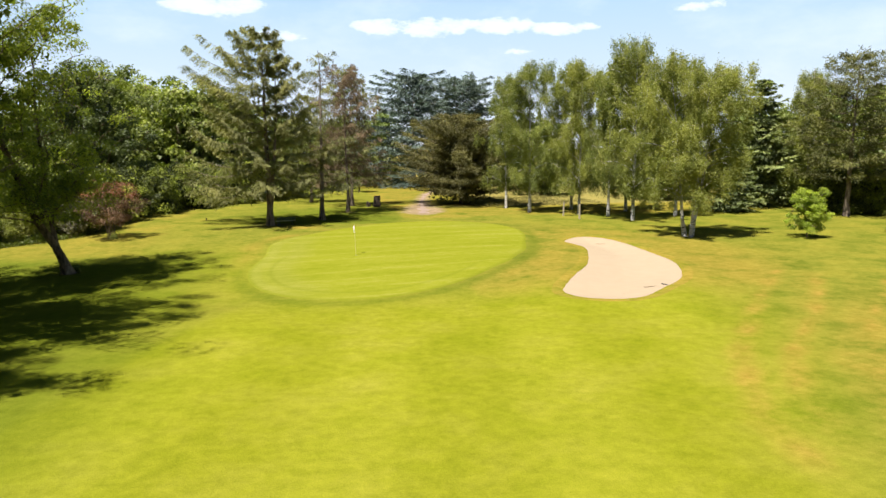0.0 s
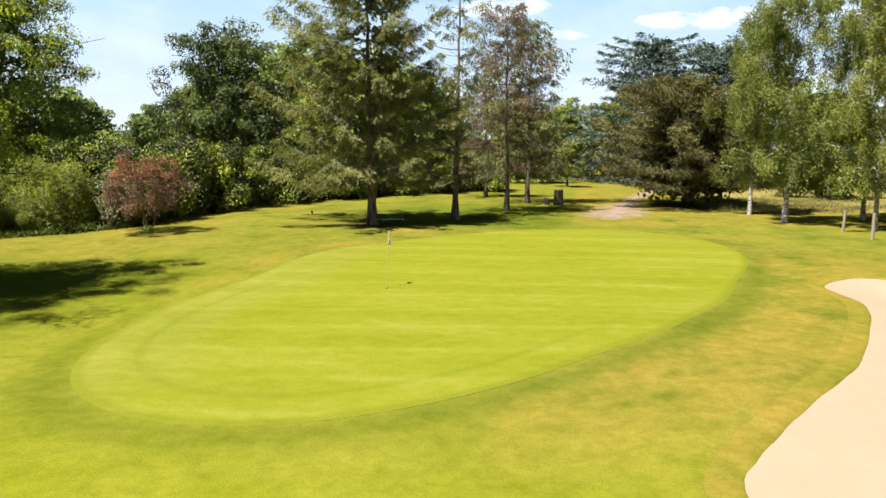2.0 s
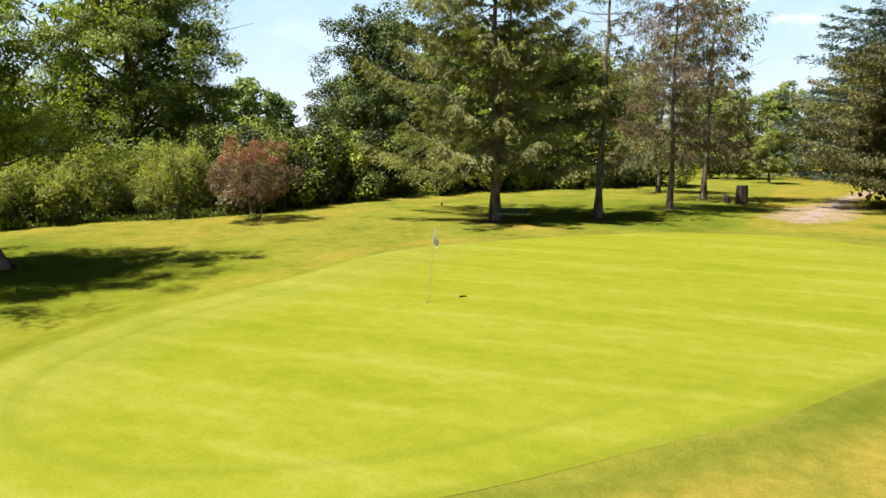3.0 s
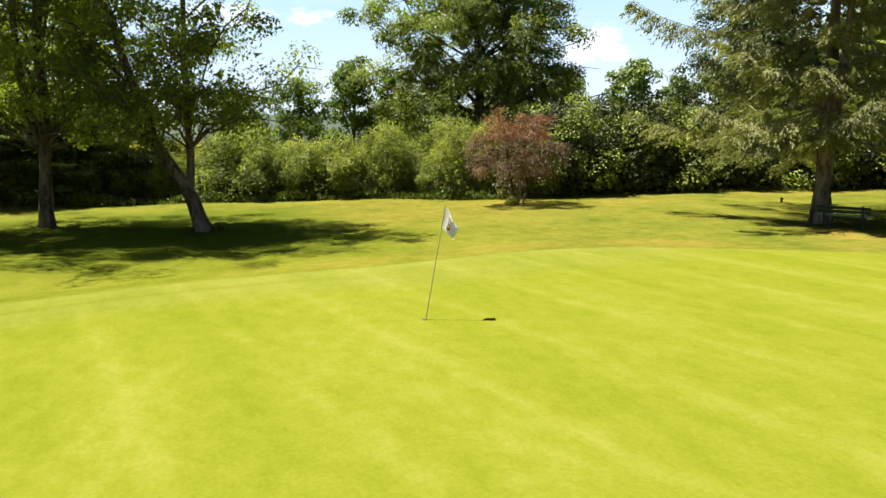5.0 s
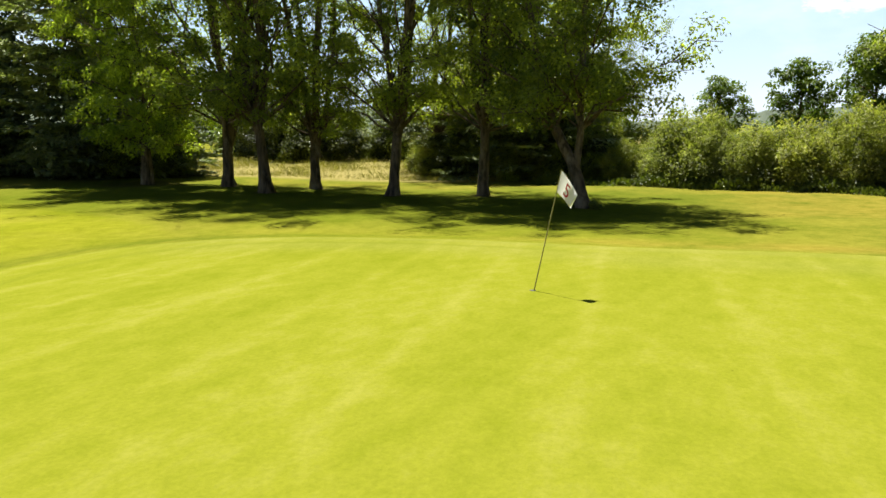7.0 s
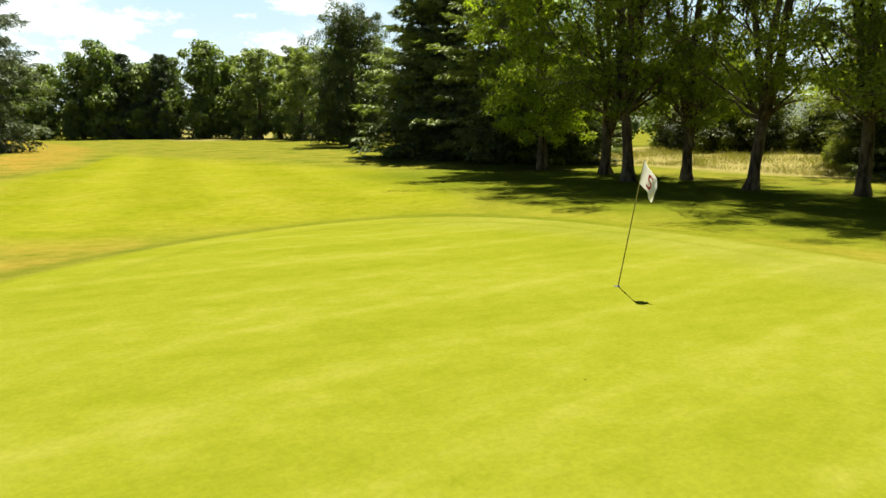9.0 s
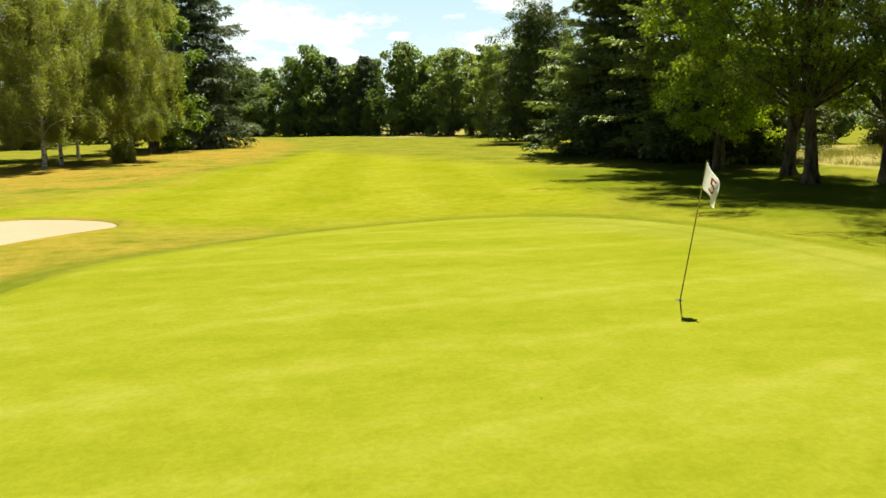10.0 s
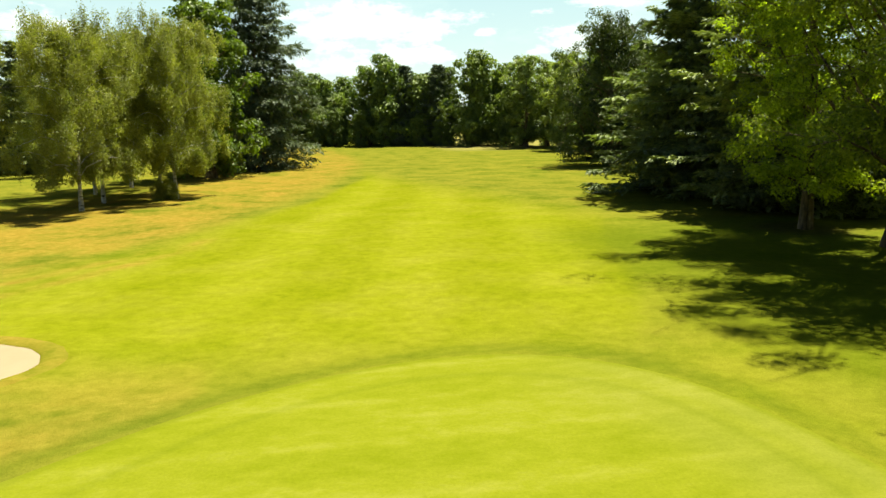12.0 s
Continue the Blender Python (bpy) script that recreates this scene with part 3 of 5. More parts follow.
class Grower:
    """Collects tapered tubes and leaves, and makes one tree of them."""

    def __init__(self, seed):
        self.r = np.random.RandomState(seed)
        self.wood, self.limb, self.leaf, self.extra, self.groups = [], [], [], [], []

    def bough(self):
        """From here on, branches belong to one more limb."""
        self.limb = []
        self.groups.append(self.limb)

    def tube(self, path, r0, r1, seg=7, store=None):
        path = np.asarray(path, float)
        n = len(path)
        rad = r0 + (r1 - r0) * np.linspace(0, 1, n)
        t = np.gradient(path, axis=0)
        t /= np.linalg.norm(t, axis=1)[:, None] + 1e-9
        ref = np.where(np.abs(t[:, 2:]) > 0.9, (1, 0, 0), (0, 0, 1))
        a = np.cross(t, ref)
        a /= np.linalg.norm(a, axis=1)[:, None]
        b = np.cross(t, a)
        th = np.linspace(0, 2 * np.pi, seg, endpoint=False)
        ring = path[:, None] + rad[:, None, None] * (a[:, None] * np.cos(th)[None, :, None] + b[:, None] * np.sin(th)[None, :, None])
        i, j = np.meshgrid(np.arange(n - 1), np.arange(seg), indexing="ij")
        k = (j + 1) % seg
        q = np.stack((i * seg + j, i * seg + k, (i + 1) * seg + k, (i + 1) * seg + j), -1).reshape(-1, 4)
        (self.limb if store is None else store).append((ring.reshape(-1, 3), q))

    def trunk(self, path, r0, r1, flare=1.5, seg=10):
        """A trunk whose foot spreads into the ground."""
        path = np.asarray(path, float)
        self.tube(path, r0, r1, seg, self.wood)
        v = self.wood[-1][0]
        foot = path[0]
        w = np.clip(1 - (v[:, 2] - foot[2]) / (3.2 * r0), 0, 1) ** 2
        ang = np.arctan2(v[:, 1] - foot[1], v[:, 0] - foot[0])
        grow = 1 + w * (flare - 1) * (0.75 + 0.35 * np.sin(ang * 4 + self.r.rand() * 6))
        v[:, :2] = foot[:2] + (v[:, :2] - foot[:2]) * grow[:, None]
        axis = np.stack([np.interp(v[:, 2], path[:, 2], path[:, k]) for k in range(2)], 1)
        turn = np.arctan2(v[:, 1] - axis[:, 1], v[:, 0] - axis[:, 0])
        knot = 1 + 0.07 * np.sin(turn * 3 + v[:, 2] * 0.9) + 0.06 * np.sin(turn * 2 - v[:, 2] * 2.3 + 1)
        v[:, :2] = axis + (v[:, :2] - axis) * knot[:, None]
        v[:, 2] += (w > 0.97) * -0.25

    def arc(self, a, b, lift, n=6, wob=0.0):
        a, b = np.asarray(a, float), np.asarray(b, float)
        s = np.linspace(0, 1, n)[:, None]
        p = a + (b - a) * s + np.array((0, 0, 1)) * lift * (s * (1 - s) * 4)
        if wob:
            p[1:-1] += self.r.randn(n - 2, 3) * wob
        return p

    def leaves(self, pos, axis, normal, length, width, store=None, tone=None):
        """Leaves as folded diamonds that grow from pos along axis. tone: how light the whole spray is."""
        n = len(pos)
        tone = self.r.rand() if tone is None else tone
        axis = axis / (np.linalg.norm(axis, axis=1)[:, None] + 1e-9)
        side = np.cross(axis, normal)
        side /= np.linalg.norm(side, axis=1)[:, None] + 1e-9
        nn = np.cross(side, axis)
        ln = (length * (0.65 + 0.7 * self.r.rand(n)))[:, None]
        wd = (width * (0.65 + 0.7 * self.r.rand(n)))[:, None]
        mid = pos + axis * ln * 0.45
        v = np.stack((pos, mid + side * wd * 0.5 + nn * wd * 0.18, pos + axis * ln - nn * ln * 0.12, mid - side * wd * 0.5 + nn * wd * 0.18), 1)
        (self.leaf if store is None else store).append((v.reshape(-1, 3), np.full(n, tone, np.float32)))

    def ball(self, centre, radius, count, length, width, squash=0.75, down=0.25, store=None):
        """A clump of leaves that overlap like tiles on its outside, more of them on top than below."""
        r = self.r
        d = r.randn(count, 3)
        d /= np.linalg.norm(d, axis=1)[:, None]
        d[:, 2] = np.where((d[:, 2] < -0.15) & (r.rand(count) < 0.55), -d[:, 2], d[:, 2])
        rr = radius * r.rand(count) ** 0.30 * (0.85 + 0.3 * r.rand(count))
        p = np.asarray(centre) + d * rr[:, None] * (1, 1, squash)
        nrm = d + r.randn(count, 3) * 0.33 + (0, 0, 0.35)
        nrm /= np.linalg.norm(nrm, axis=1)[:, None]
        axis = d * 0.35 + r.randn(count, 3) * 0.7 + (0, 0, -down)
        axis -= nrm * (axis * nrm).sum(1)[:, None] * 0.85
        self.leaves(p, axis, nrm, length, width, store)

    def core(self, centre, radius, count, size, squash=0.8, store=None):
        """Large leaves deep in the crown, which close it and carry its shade as dark tone."""
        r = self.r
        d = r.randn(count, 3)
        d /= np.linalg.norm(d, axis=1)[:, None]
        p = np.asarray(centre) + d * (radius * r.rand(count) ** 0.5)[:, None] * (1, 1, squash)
        # fixed low tone: the inner shade is in the leaf colour
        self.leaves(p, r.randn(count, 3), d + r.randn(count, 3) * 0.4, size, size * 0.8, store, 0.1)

    def finish(self, name, bark, leafmat, extramat=None, label="", category="tree", split=False):
        base = new(name)

        def merged(chunks):
            vs, qs, k = [], [], 0
            for v, q in chunks:
                vs.append(v), qs.append(q + k)
                k += len(v)
            return np.vstack(vs), np.vstack(qs)

        if split:
            child("trunk", mesh_of("trunk", *merged(self.wood), bark, True), base)
            for group in self.groups:
                child("limb", mesh_of("limb", *merged(group), bark, True), base)
        else:
            child("trunk", mesh_of("trunk", *merged(self.wood + self.limb + sum(self.groups, [])), bark, True), base)
        for store, mat, nm in ((self.leaf, leafmat, "crown"), (self.extra, extramat, "crown_top")):
            if store:
                child(nm, leaf_mesh(nm, store, mat), base)
        return tagged(base, label, category)


def broadleaf(name, seed, H, R, clear, bark, leafmat, label, limbs=16, per=5, count=150, size=0.17, stems=1, lean=(0, 0),
              low=0.35, droop=0.2, clump=0.85, girth=0.021, top=0.35, inner=0.3, split=False, tips=None, rise=(0.5, 0.9), limb=0.42, fork=0.0, skirt=0.0, foot=None, core=6):
    """A tree with a forked trunk, rising limbs and clumps of leaves along their outer halves."""
    g = Grower(seed)
    r = g.r
    z0 = clear
    ways = []
    for s in range(stems):
        a = 2 * np.pi * s / max(stems, 1) + r.rand()
        spread = 0.0 if stems == 1 else R * 0.3
        bend = 0.8
        tip = np.array((lean[0] + math.cos(a) * spread, lean[1] + math.sin(a) * spread, H * (0.86 - 0.1 * s * (stems > 1))))
        if tips:
            tip = np.array(tips[s], float)
            bend = -0.38
        n = 9
        k = np.linspace(0, 1, n)[:, None]
        p = tip * k
        p[:, :2] *= np.maximum(k, 0.01) ** bend
        p[1:-1, :2] += np.cumsum(r.randn(n - 2, 2) * 0.012 * H, 0) * 0.5
        if fork:
            # one bole up to the fork, from which the stems sweep out and up
            crotch = np.array((lean[0] + 0.12 * r.randn(), lean[1] + 0.12 * r.randn(), fork * r.uniform(0.9, 1.1)))
            p = crotch + (tip - crotch) * np.hstack((k**0.7, k**0.7, k))
            p[1:-1, :2] += np.cumsum(r.randn(n - 2, 2) * 0.010 * H, 0) * 0.5
            if s == 0:
                g.trunk(g.arc((0, 0, 0), crotch + (0, 0, 0.15), 0, 6, 0.02), H * girth * 1.1, H * girth * 0.85, 1.6)
            g.tube(p, H * girth * (0.85 if s == 0 else 0.6), H * 0.003, 8, g.wood)
            ways.append(np.vstack(((0, 0, 0), p)))
            continue
        ways.append(p)
        g.trunk(p, H * girth / math.sqrt(stems) * 1.15, H * 0.003, 1.7)

    def on_trunk(w, z):
        return np.array([np.interp(z, w[:, 2], w[:, i]) for i in range(3)])

    def env(u):
        if foot is not None and u < top:
            return R * (1 - (1 - foot) * ((top - u) / top) ** 1.5)
        return R * max(0.2, 1 - abs((u - top) / (0.98 - top if u > top else 0.55 + top)) ** 2.2) ** 0.5

    for i in range(limbs):
        u = (i + 0.3 + 0.6 * r.rand()) / limbs
        w = ways[i % stems]
        az = i * 2.4 + r.randn() * 0.3
        zz = z0 + u * (H - z0) * 0.95
        centre = on_trunk(w, min(zz, w[-1, 2]))
        reach = env(u) * r.uniform(0.62, 1.14)
        end = np.array((centre[0] + math.cos(az) * reach, centre[1] + math.sin(az) * reach, zz - droop * reach * (1 - u)))
        start = on_trunk(w, np.clip(zz - reach * r.uniform(*rise), z0 * 0.75, w[-1, 2] * 0.97))
        path = g.arc(start, end, reach * 0.12, 7, 0.05 * reach)
        g.bough()
        g.tube(path, max(0.03, H * girth * limb * (1 - 0.6 * u)), 0.012, 6)
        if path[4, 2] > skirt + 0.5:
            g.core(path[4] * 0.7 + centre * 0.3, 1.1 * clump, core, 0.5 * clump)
        for j in range(per):
            s = 0.35 + 0.65 * (j + r.rand()) / per
            q = path[0] + (path[-1] - path[0]) * s
            k = int(s * 6)
            q = path[min(k, 6)] + r.randn(3) * (0.28 * clump, 0.28 * clump, 0.2 * clump) * (1.5 if j else 0.6)
            side = q + r.randn(3) * (0.55, 0.55, 0.35) * clump
            side[2] = max(side[2], skirt * r.uniform(0.7, 1.25))
            g.tube(g.arc(path[min(k, 6)], side, 0.05, 4), 0.02, 0.006, 4)
            cr = clump * r.uniform(0.5, 1.0) * (0.8 + 0.2 * s)
            g.ball(side, cr, int(count * r.uniform(0.7, 1.3)), size, size * 0.62, 0.72, 0.2 + droop)
    for _ in range(int(limbs * inner * 2)):
        u = r.rand() ** 0.8
        a, w = r.rand() * 6.28, ways[r.randint(stems)]
        c = on_trunk(w, min(z0 + u * (H - z0), w[-1, 2]))
        rr = env(u) * r.uniform(0.1, 0.6)
        g.ball(c + (math.cos(a) * rr, math.sin(a) * rr, 0), clump * r.uniform(0.7, 1.1), int(count * 0.7), size, size * 0.62)
    return g.finish(name, bark, leafmat, None, label, split=split)


def birch(name, seed, H, R, label, stems=1, clear=2.6, limbs=30, count=70, size=0.13, leafmat=None, hang=1.0, split=False):
    """Slim pale stems with thin rising limbs, from which the twigs hang like curtains."""
    g = Grower(seed)
    r = g.r
    ways = []
    for s in range(stems):
        a = 2 * np.pi * s / stems + r.rand()
        foot = np.array((math.cos(a), math.sin(a), 0)) * (0.25 if stems > 1 else 0.0)
        tip = foot + (math.cos(a) * R * 0.32 * (stems > 1), math.sin(a) * R * 0.32 * (stems > 1), H * (0.97 - 0.07 * s))
        p = g.arc(foot, tip, 0, 10)
        p[1:-1, :2] += np.cumsum(r.randn(8, 2) * 0.05, 0)
        ways.append(p)
        g.trunk(p, 0.009 * H + 0.015, 0.015, 1.5, 8)
    for i in range(limbs * stems):
        w = ways[i % stems]
        u = (i + r.rand()) / (limbs * stems)
        zz = clear + u * (H - clear) * 0.96
        c = np.array([np.interp(zz - 0.6, w[:, 2], w[:, k]) for k in range(3)])
        az = i * 2.4 + r.randn() * 0.4
        reach = R * (0.35 + 0.65 * math.sin(math.pi * (0.22 + 0.74 * u)) ** 0.8) * r.uniform(0.55, 1.1) * (0.75 if stems > 1 else 1)
        end = c + (math.cos(az) * reach, math.sin(az) * reach, reach * r.uniform(0.1, 0.65))
        path = g.arc(c, end, reach * 0.18, 6, 0.03 * reach)
        g.bough()
        g.tube(path, 0.045 * (1 - 0.6 * u), 0.008, 5)
        for j in range(7):
            q = path[min(5, 1 + j)] + r.randn(3) * 0.32
            drop = hang * r.uniform(0.5, 1.5) * (1 if zz > 3 else 0.5)
            n = int(count * r.uniform(0.7, 1.3))
            k = r.rand(n)
            pos = q + np.c_[r.randn(n) * 0.19, r.randn(n) * 0.19, -k * drop + 0.2 * r.randn(n)]
            pos[:, 2] = np.maximum(pos[:, 2], clear * 0.62 + 0.7 * r.rand(n))
            g.leaves(pos, r.randn(n, 3) * 0.6 + (0, 0, -0.7), r.randn(n, 3) * 0.7 + (math.cos(az) * 0.6, math.sin(az) * 0.6, 0.8), size, size * 0.7)
            if j % 2:
                g.tube(g.arc(q, q + (0, 0, -drop * 0.8), 0, 3), 0.008, 0.003, 3)
    return g.finish(name, M_BIRCH, leafmat or M_BIRCHLEAF, None, label, split=split)


def conifer(name, seed, H, R, z0, leafmat, label, bark=None, whorls=26, per=6, power=0.8, droop=0.25, tip=0.12, hang=0.6, sprays=60,
            size=0.42, width=0.11, plate=0.4, bare=0.0, girth=0.019, ragged=0.25, belly=0.0, extramat=None, extra_above=2.0, thick=0.1, split=False, skew=(0, 0), fine=9, mess=1.0, lift=0.3, core=0, twin=None, sag=0.0):
    """Whorls of branches that sag and lift at their tips, with flat or hanging sprays of needles."""
    g = Grower(seed)
    r = g.r
    p = np.linspace(0, 1, 12)[:, None] * np.array((0, 0, H))
    p[1:-1, :2] += np.cumsum(r.randn(10, 2) * 0.006 * H, 0) * 0.6
    g.trunk(p, H * girth, 0.02, 1.6)
    if twin:
        # a second stem that leaves the bole low down and rises beside it
        k = np.linspace(0, 1, 8)
        q = np.c_[twin[0] * np.sin(k * 1.57), twin[1] * np.sin(k * 1.57), 1.0 + k * (0.8 * H - 1.0)]
        g.tube(q, H * girth * 0.7, 0.03, 9, g.wood)
    for i in range(whorls):
        u = (i + r.rand() * 0.6) / whorls
        z = z0 + (H - z0) * u
        full = R * ((1 - u) ** power * (1 - belly * (1 - u) ** 4)) + 0.25
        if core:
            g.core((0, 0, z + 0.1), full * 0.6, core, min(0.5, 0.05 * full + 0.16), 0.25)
        for j in range(per):
            az = 2 * np.pi * (j + (i % 2) * 0.5) / per + r.randn() * 0.25
            L = full * r.uniform(1 - ragged, 1 + ragged * 0.6) * (1 + skew[0] * math.cos(az) + skew[1] * math.sin(az))
            c = np.array([np.interp(z, p[:, 2], p[:, k]) for k in range(3)])
            out = np.array((math.cos(az), math.sin(az), 0))
            lat = np.array((-out[1], out[0], 0))
            s = np.linspace(0, 1, 7)
            bend = L * (-droop * (1.2 - u) * s**1.1 * 1.3 + tip * s**3 + lift * u * s - sag * np.sin(s * 2.8))
            path = c + np.outer(s * L, out) + np.outer(bend, (0, 0, 1)) + np.outer(np.sin(s * 3) * L * 0.07 * r.randn(), lat)
            g.bough()
            g.tube(path, 0.0048 * L + 0.008, 0.004, 5)
            if r.rand() < bare:
                continue
            m = max(3, int(sprays / 9 * (0.35 + 0.65 * L / (R + 0.25)) * r.uniform(0.75, 1.25)))
            k = 0.14 + 0.86 * r.rand(m) ** 0.8
            sgn = np.where(np.arange(m) % 2, 1.0, -1.0)
            start = np.stack([np.interp(k, s, path[:, d]) for d in range(3)], 1)
            tl = plate * L * (1.12 - k) * (0.45 + k) * r.uniform(0.6, 1.25, m) + 0.25
            way = out * (0.55 + 0.5 * r.rand(m))[:, None] + lat * (sgn * (0.35 + 0.75 * r.rand(m)))[:, None] + r.randn(m, 3) * 0.12
            way /= np.linalg.norm(way, axis=1)[:, None]
            f = np.linspace(0.06, 1, fine)
            pos = start[:, None] + way[:, None] * (tl[:, None] * f)[..., None]
            pos[..., 2] -= hang * 0.55 * (tl[:, None] * f**1.6)
            pos = (pos + r.randn(m, fine, 3) * (0.05, 0.05, thick * 0.5)).reshape(-1, 3)
            n = len(pos)
            axis = np.repeat(way, fine, 0) * 0.7 + r.randn(n, 3) * 0.45 * mess
            axis[:, 2] -= hang * (0.35 + 0.5 * r.rand(n))
            nrm = np.array((0, 0, 1)) + r.randn(n, 3) * 0.4 * mess
            g.leaves(pos, axis, nrm, size, width, g.extra if extramat and z > extra_above else None)
    return g.finish(name, bark or M_PINEBARK, leafmat, extramat, label, split=split)


def shrub(name, seed, H, rx, ry, leafmat, label, count=90, size=0.16, clumps=70, droop=0.1, stems=9, base=0.15, clump=0.6, topmat=None, category="shrub", spiky=0.0, lowest=0.0, under=0.82):
    """Many stems from one foot, under a lumpy shell of leaves."""
    g = Grower(seed)
    r = g.r
    for i in range(stems):
        a, q = r.rand() * 6.28, r.uniform(0.2, 0.8)
        end = np.array((math.cos(a) * rx * q, math.sin(a) * ry * q, H * r.uniform(0.6, 0.95)))
        foot = np.array((end[0] * 0.25, end[1] * 0.25, -0.1))
        g.tube(g.arc(foot, end, 0.2, 6, 0.06), 0.05, 0.012, 5, g.wood)
    for i in range(clumps):
        a, v = i * 2.4 + r.randn() * 0.2, (i + 0.5) / clumps
        el = math.asin(min(1, base + (1 - base) * v))
        rad = r.uniform(0.7, 1.0) if i % 4 else r.uniform(0.25, 0.6)
        bulge = 1 + 0.16 * math.sin(a * 3 + seed) + 0.10 * math.sin(a * 5 + 2 * seed)
        low = under + (1 - under) * math.sin(min(1.0, v * 2.4) * 1.57)
        c = np.array((math.cos(a) * rx * math.cos(el) ** 0.6 * bulge * rad * low, math.sin(a) * ry * math.cos(el) ** 0.6 * bulge * rad * low,
                      H * (lowest + (0.94 - lowest) * math.sin(el)) * (0.62 + 0.38 * rad) * (1 + 0.05 * r.randn())))
        cr = clump * r.uniform(0.65, 1.2)
        c[2] = max(c[2], cr * 0.45)
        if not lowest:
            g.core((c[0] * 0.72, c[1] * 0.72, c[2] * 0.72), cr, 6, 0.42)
        store = g.extra if topmat and c[2] > H * 0.66 else None
        g.ball(c, cr, int(count * r.uniform(0.7, 1.3)), size, size * 0.6, 0.8 + spiky, droop, store)
        if spiky:
            n = int(count * 0.4)
            pos = c + r.randn(n, 3) * (0.2, 0.2, 0.1) + np.outer(r.rand(n), (0.1 * r.randn(), 0.1 * r.randn(), cr * 1.6))
            g.leaves(pos, r.randn(n, 3) * 0.5 + (0, 0, 0.8), r.randn(n, 3), size, size * 0.5, store)
    return g.finish(name, M_BARK, leafmat, topmat, label, category)


def stand(ob, x, y, turn=0.0, scale=1.0, label="", sink=0.05, group=""):
    """Put a tree on the ground."""
    ob.matrix_basis = pose(x, y, height(x, y) - sink, 0, 0, turn) @ Matrix.Diagonal((scale, scale, scale, 1))
    return tagged(ob, label, "", group)


def again(ob, x, y, turn, scale=1.0, label="", tall=1.0, group=""):
    """One more tree of the same kind, turned and sized anew."""
    c = copy_thing(ob, Matrix.Identity(4))
    c.matrix_basis = pose(x, y, height(x, y) - 0.05, 0, 0, turn) @ Matrix.Diagonal((scale, scale, scale * tall, 1))
    return tagged(c, label, "", group)


# ---- the row of trees along the west side ----
ROW = "row of trees beside the green"
row_a = broadleaf("alder_tree", 11, 25.0, 6.6, 4.2, M_BARK, M_LEAF, "tall green tree with a forked grey trunk", 40, 6, 150, 0.15, 3, (0.3, 0.2), clump=1.0, droop=0.15, girth=0.0102, split=True, inner=0.12, top=0.6, rise=(1.0, 1.6), limb=0.28, fork=3.0, skirt=4.1, foot=0.75, core=3)
row_b = broadleaf("alder_tree", 12, 24.5, 6.4, 4.0, M_BARK, M_LEAF, "tall green tree that forks low into several stems", 40, 6, 135, 0.15, 4, (0, 0), clump=1.0, droop=0.15, girth=0.0106, split=True, inner=0.12, top=0.6, rise=(1.0, 1.6), limb=0.28, fork=2.0, skirt=3.9, foot=0.75, core=4)
stand(row_a, -21.6, -7.1, 0, 1.0, group=ROW)
stand(row_b, -23.8, -17.5, 40, 1.0, group=ROW)
again(row_a, -20.5, -11.4, 130, 1.0, group=ROW)
again(row_a, -20.3, -18.5, 250, 1.12, group=ROW)
again(row_b, -22.8, -22.6, 160, 1.18, group=ROW)
lean_tree = broadleaf("alder_tree", 13, 15.5, 4.7, 4.2, M_BARK, M_LEAF, "leaning green tree with a forked trunk", 40, 7, 120, 0.155, 2, (-0.35, -0.55), clump=1.0, droop=0.3, girth=0.017, split=True, inner=0.5, rise=(0.8, 1.2), limb=0.25, skirt=4.2, foot=0.7, fork=1.7,
                      tips=((-3.0, -4.6, 14.0), (-1.0, -0.2, 13.0)), core=2)
stand(lean_tree, -16.9, -1.5, 0, 1.0, group=ROW)
maple = broadleaf("maple_tree", 14, 25.5, 6.6, 3.0, M_BARK, M_LIME, "bright yellow-green tree with boughs down to the grass", 60, 6, 185, 0.165, 1, (0, 0), clump=1.1, droop=0.4, inner=0.7, top=0.55, limb=0.3, girth=0.0095, foot=0.5, skirt=2.4)
stand(maple, -22.7, -28.3, 20)
again(row_a, -36.5, -15.0, 60, 0.8)
again(row_a, -38.5, -4.0, 310, 0.7)

# ---- conifers beyond the row ----
spruce = conifer("spruce_tree", 21, 19, 6.8, 0.6, M_SPRUCE, "dark spruce with tiers of drooping boughs to the ground", None, 27, 7, 0.7, 0.22, 0.14, 0.12, 250, 0.42, 0.18, 0.42, ragged=0.68, thick=0.05, mess=0.35, fine=11, core=260)
stand(spruce, -26.6, -45.0, 0, 1.05)
again(spruce, -27.8, -51.5, 80, 0.9)
again(spruce, -26.2, -36.0, 150, 0.95)
again(spruce, -36.5, -10.5, 20, 0.8)
again(spruce, -34.6, -5.6, 70, 0.62)
again(spruce, -28.6, -32.0, 200, 0.55)

# ---- larches north-west of the green ----
larch = conifer("larch_tree", 31, 16.8, 6.3, 3.4, M_LARCH, "broad grey-green larch with drooping feathery boughs", None, 17, 6, 0.36, 0.12, 0.16, 0.8, 680, 0.175, 0.058, 0.26, 0.0, 0.018, 0.42, 0.0, thick=0.08, split=True, skew=(-0.30, 0.30), fine=20, mess=0.75, lift=0.42, core=25, twin=(0.9, -0.35), sag=0.09)
stand(larch, -6.3, 19.4, 0)
thin = conifer("larch_tree", 32, 16.0, 3.6, 2.8, M_LARCH, "thin larch with many bare grey branches", None, 20, 5, 0.4, 0.10, 0.2, 1.0, 240, 0.24, 0.06, 0.30, 0.58, 0.014, 0.5, 0.1, thick=0.12, split=True)
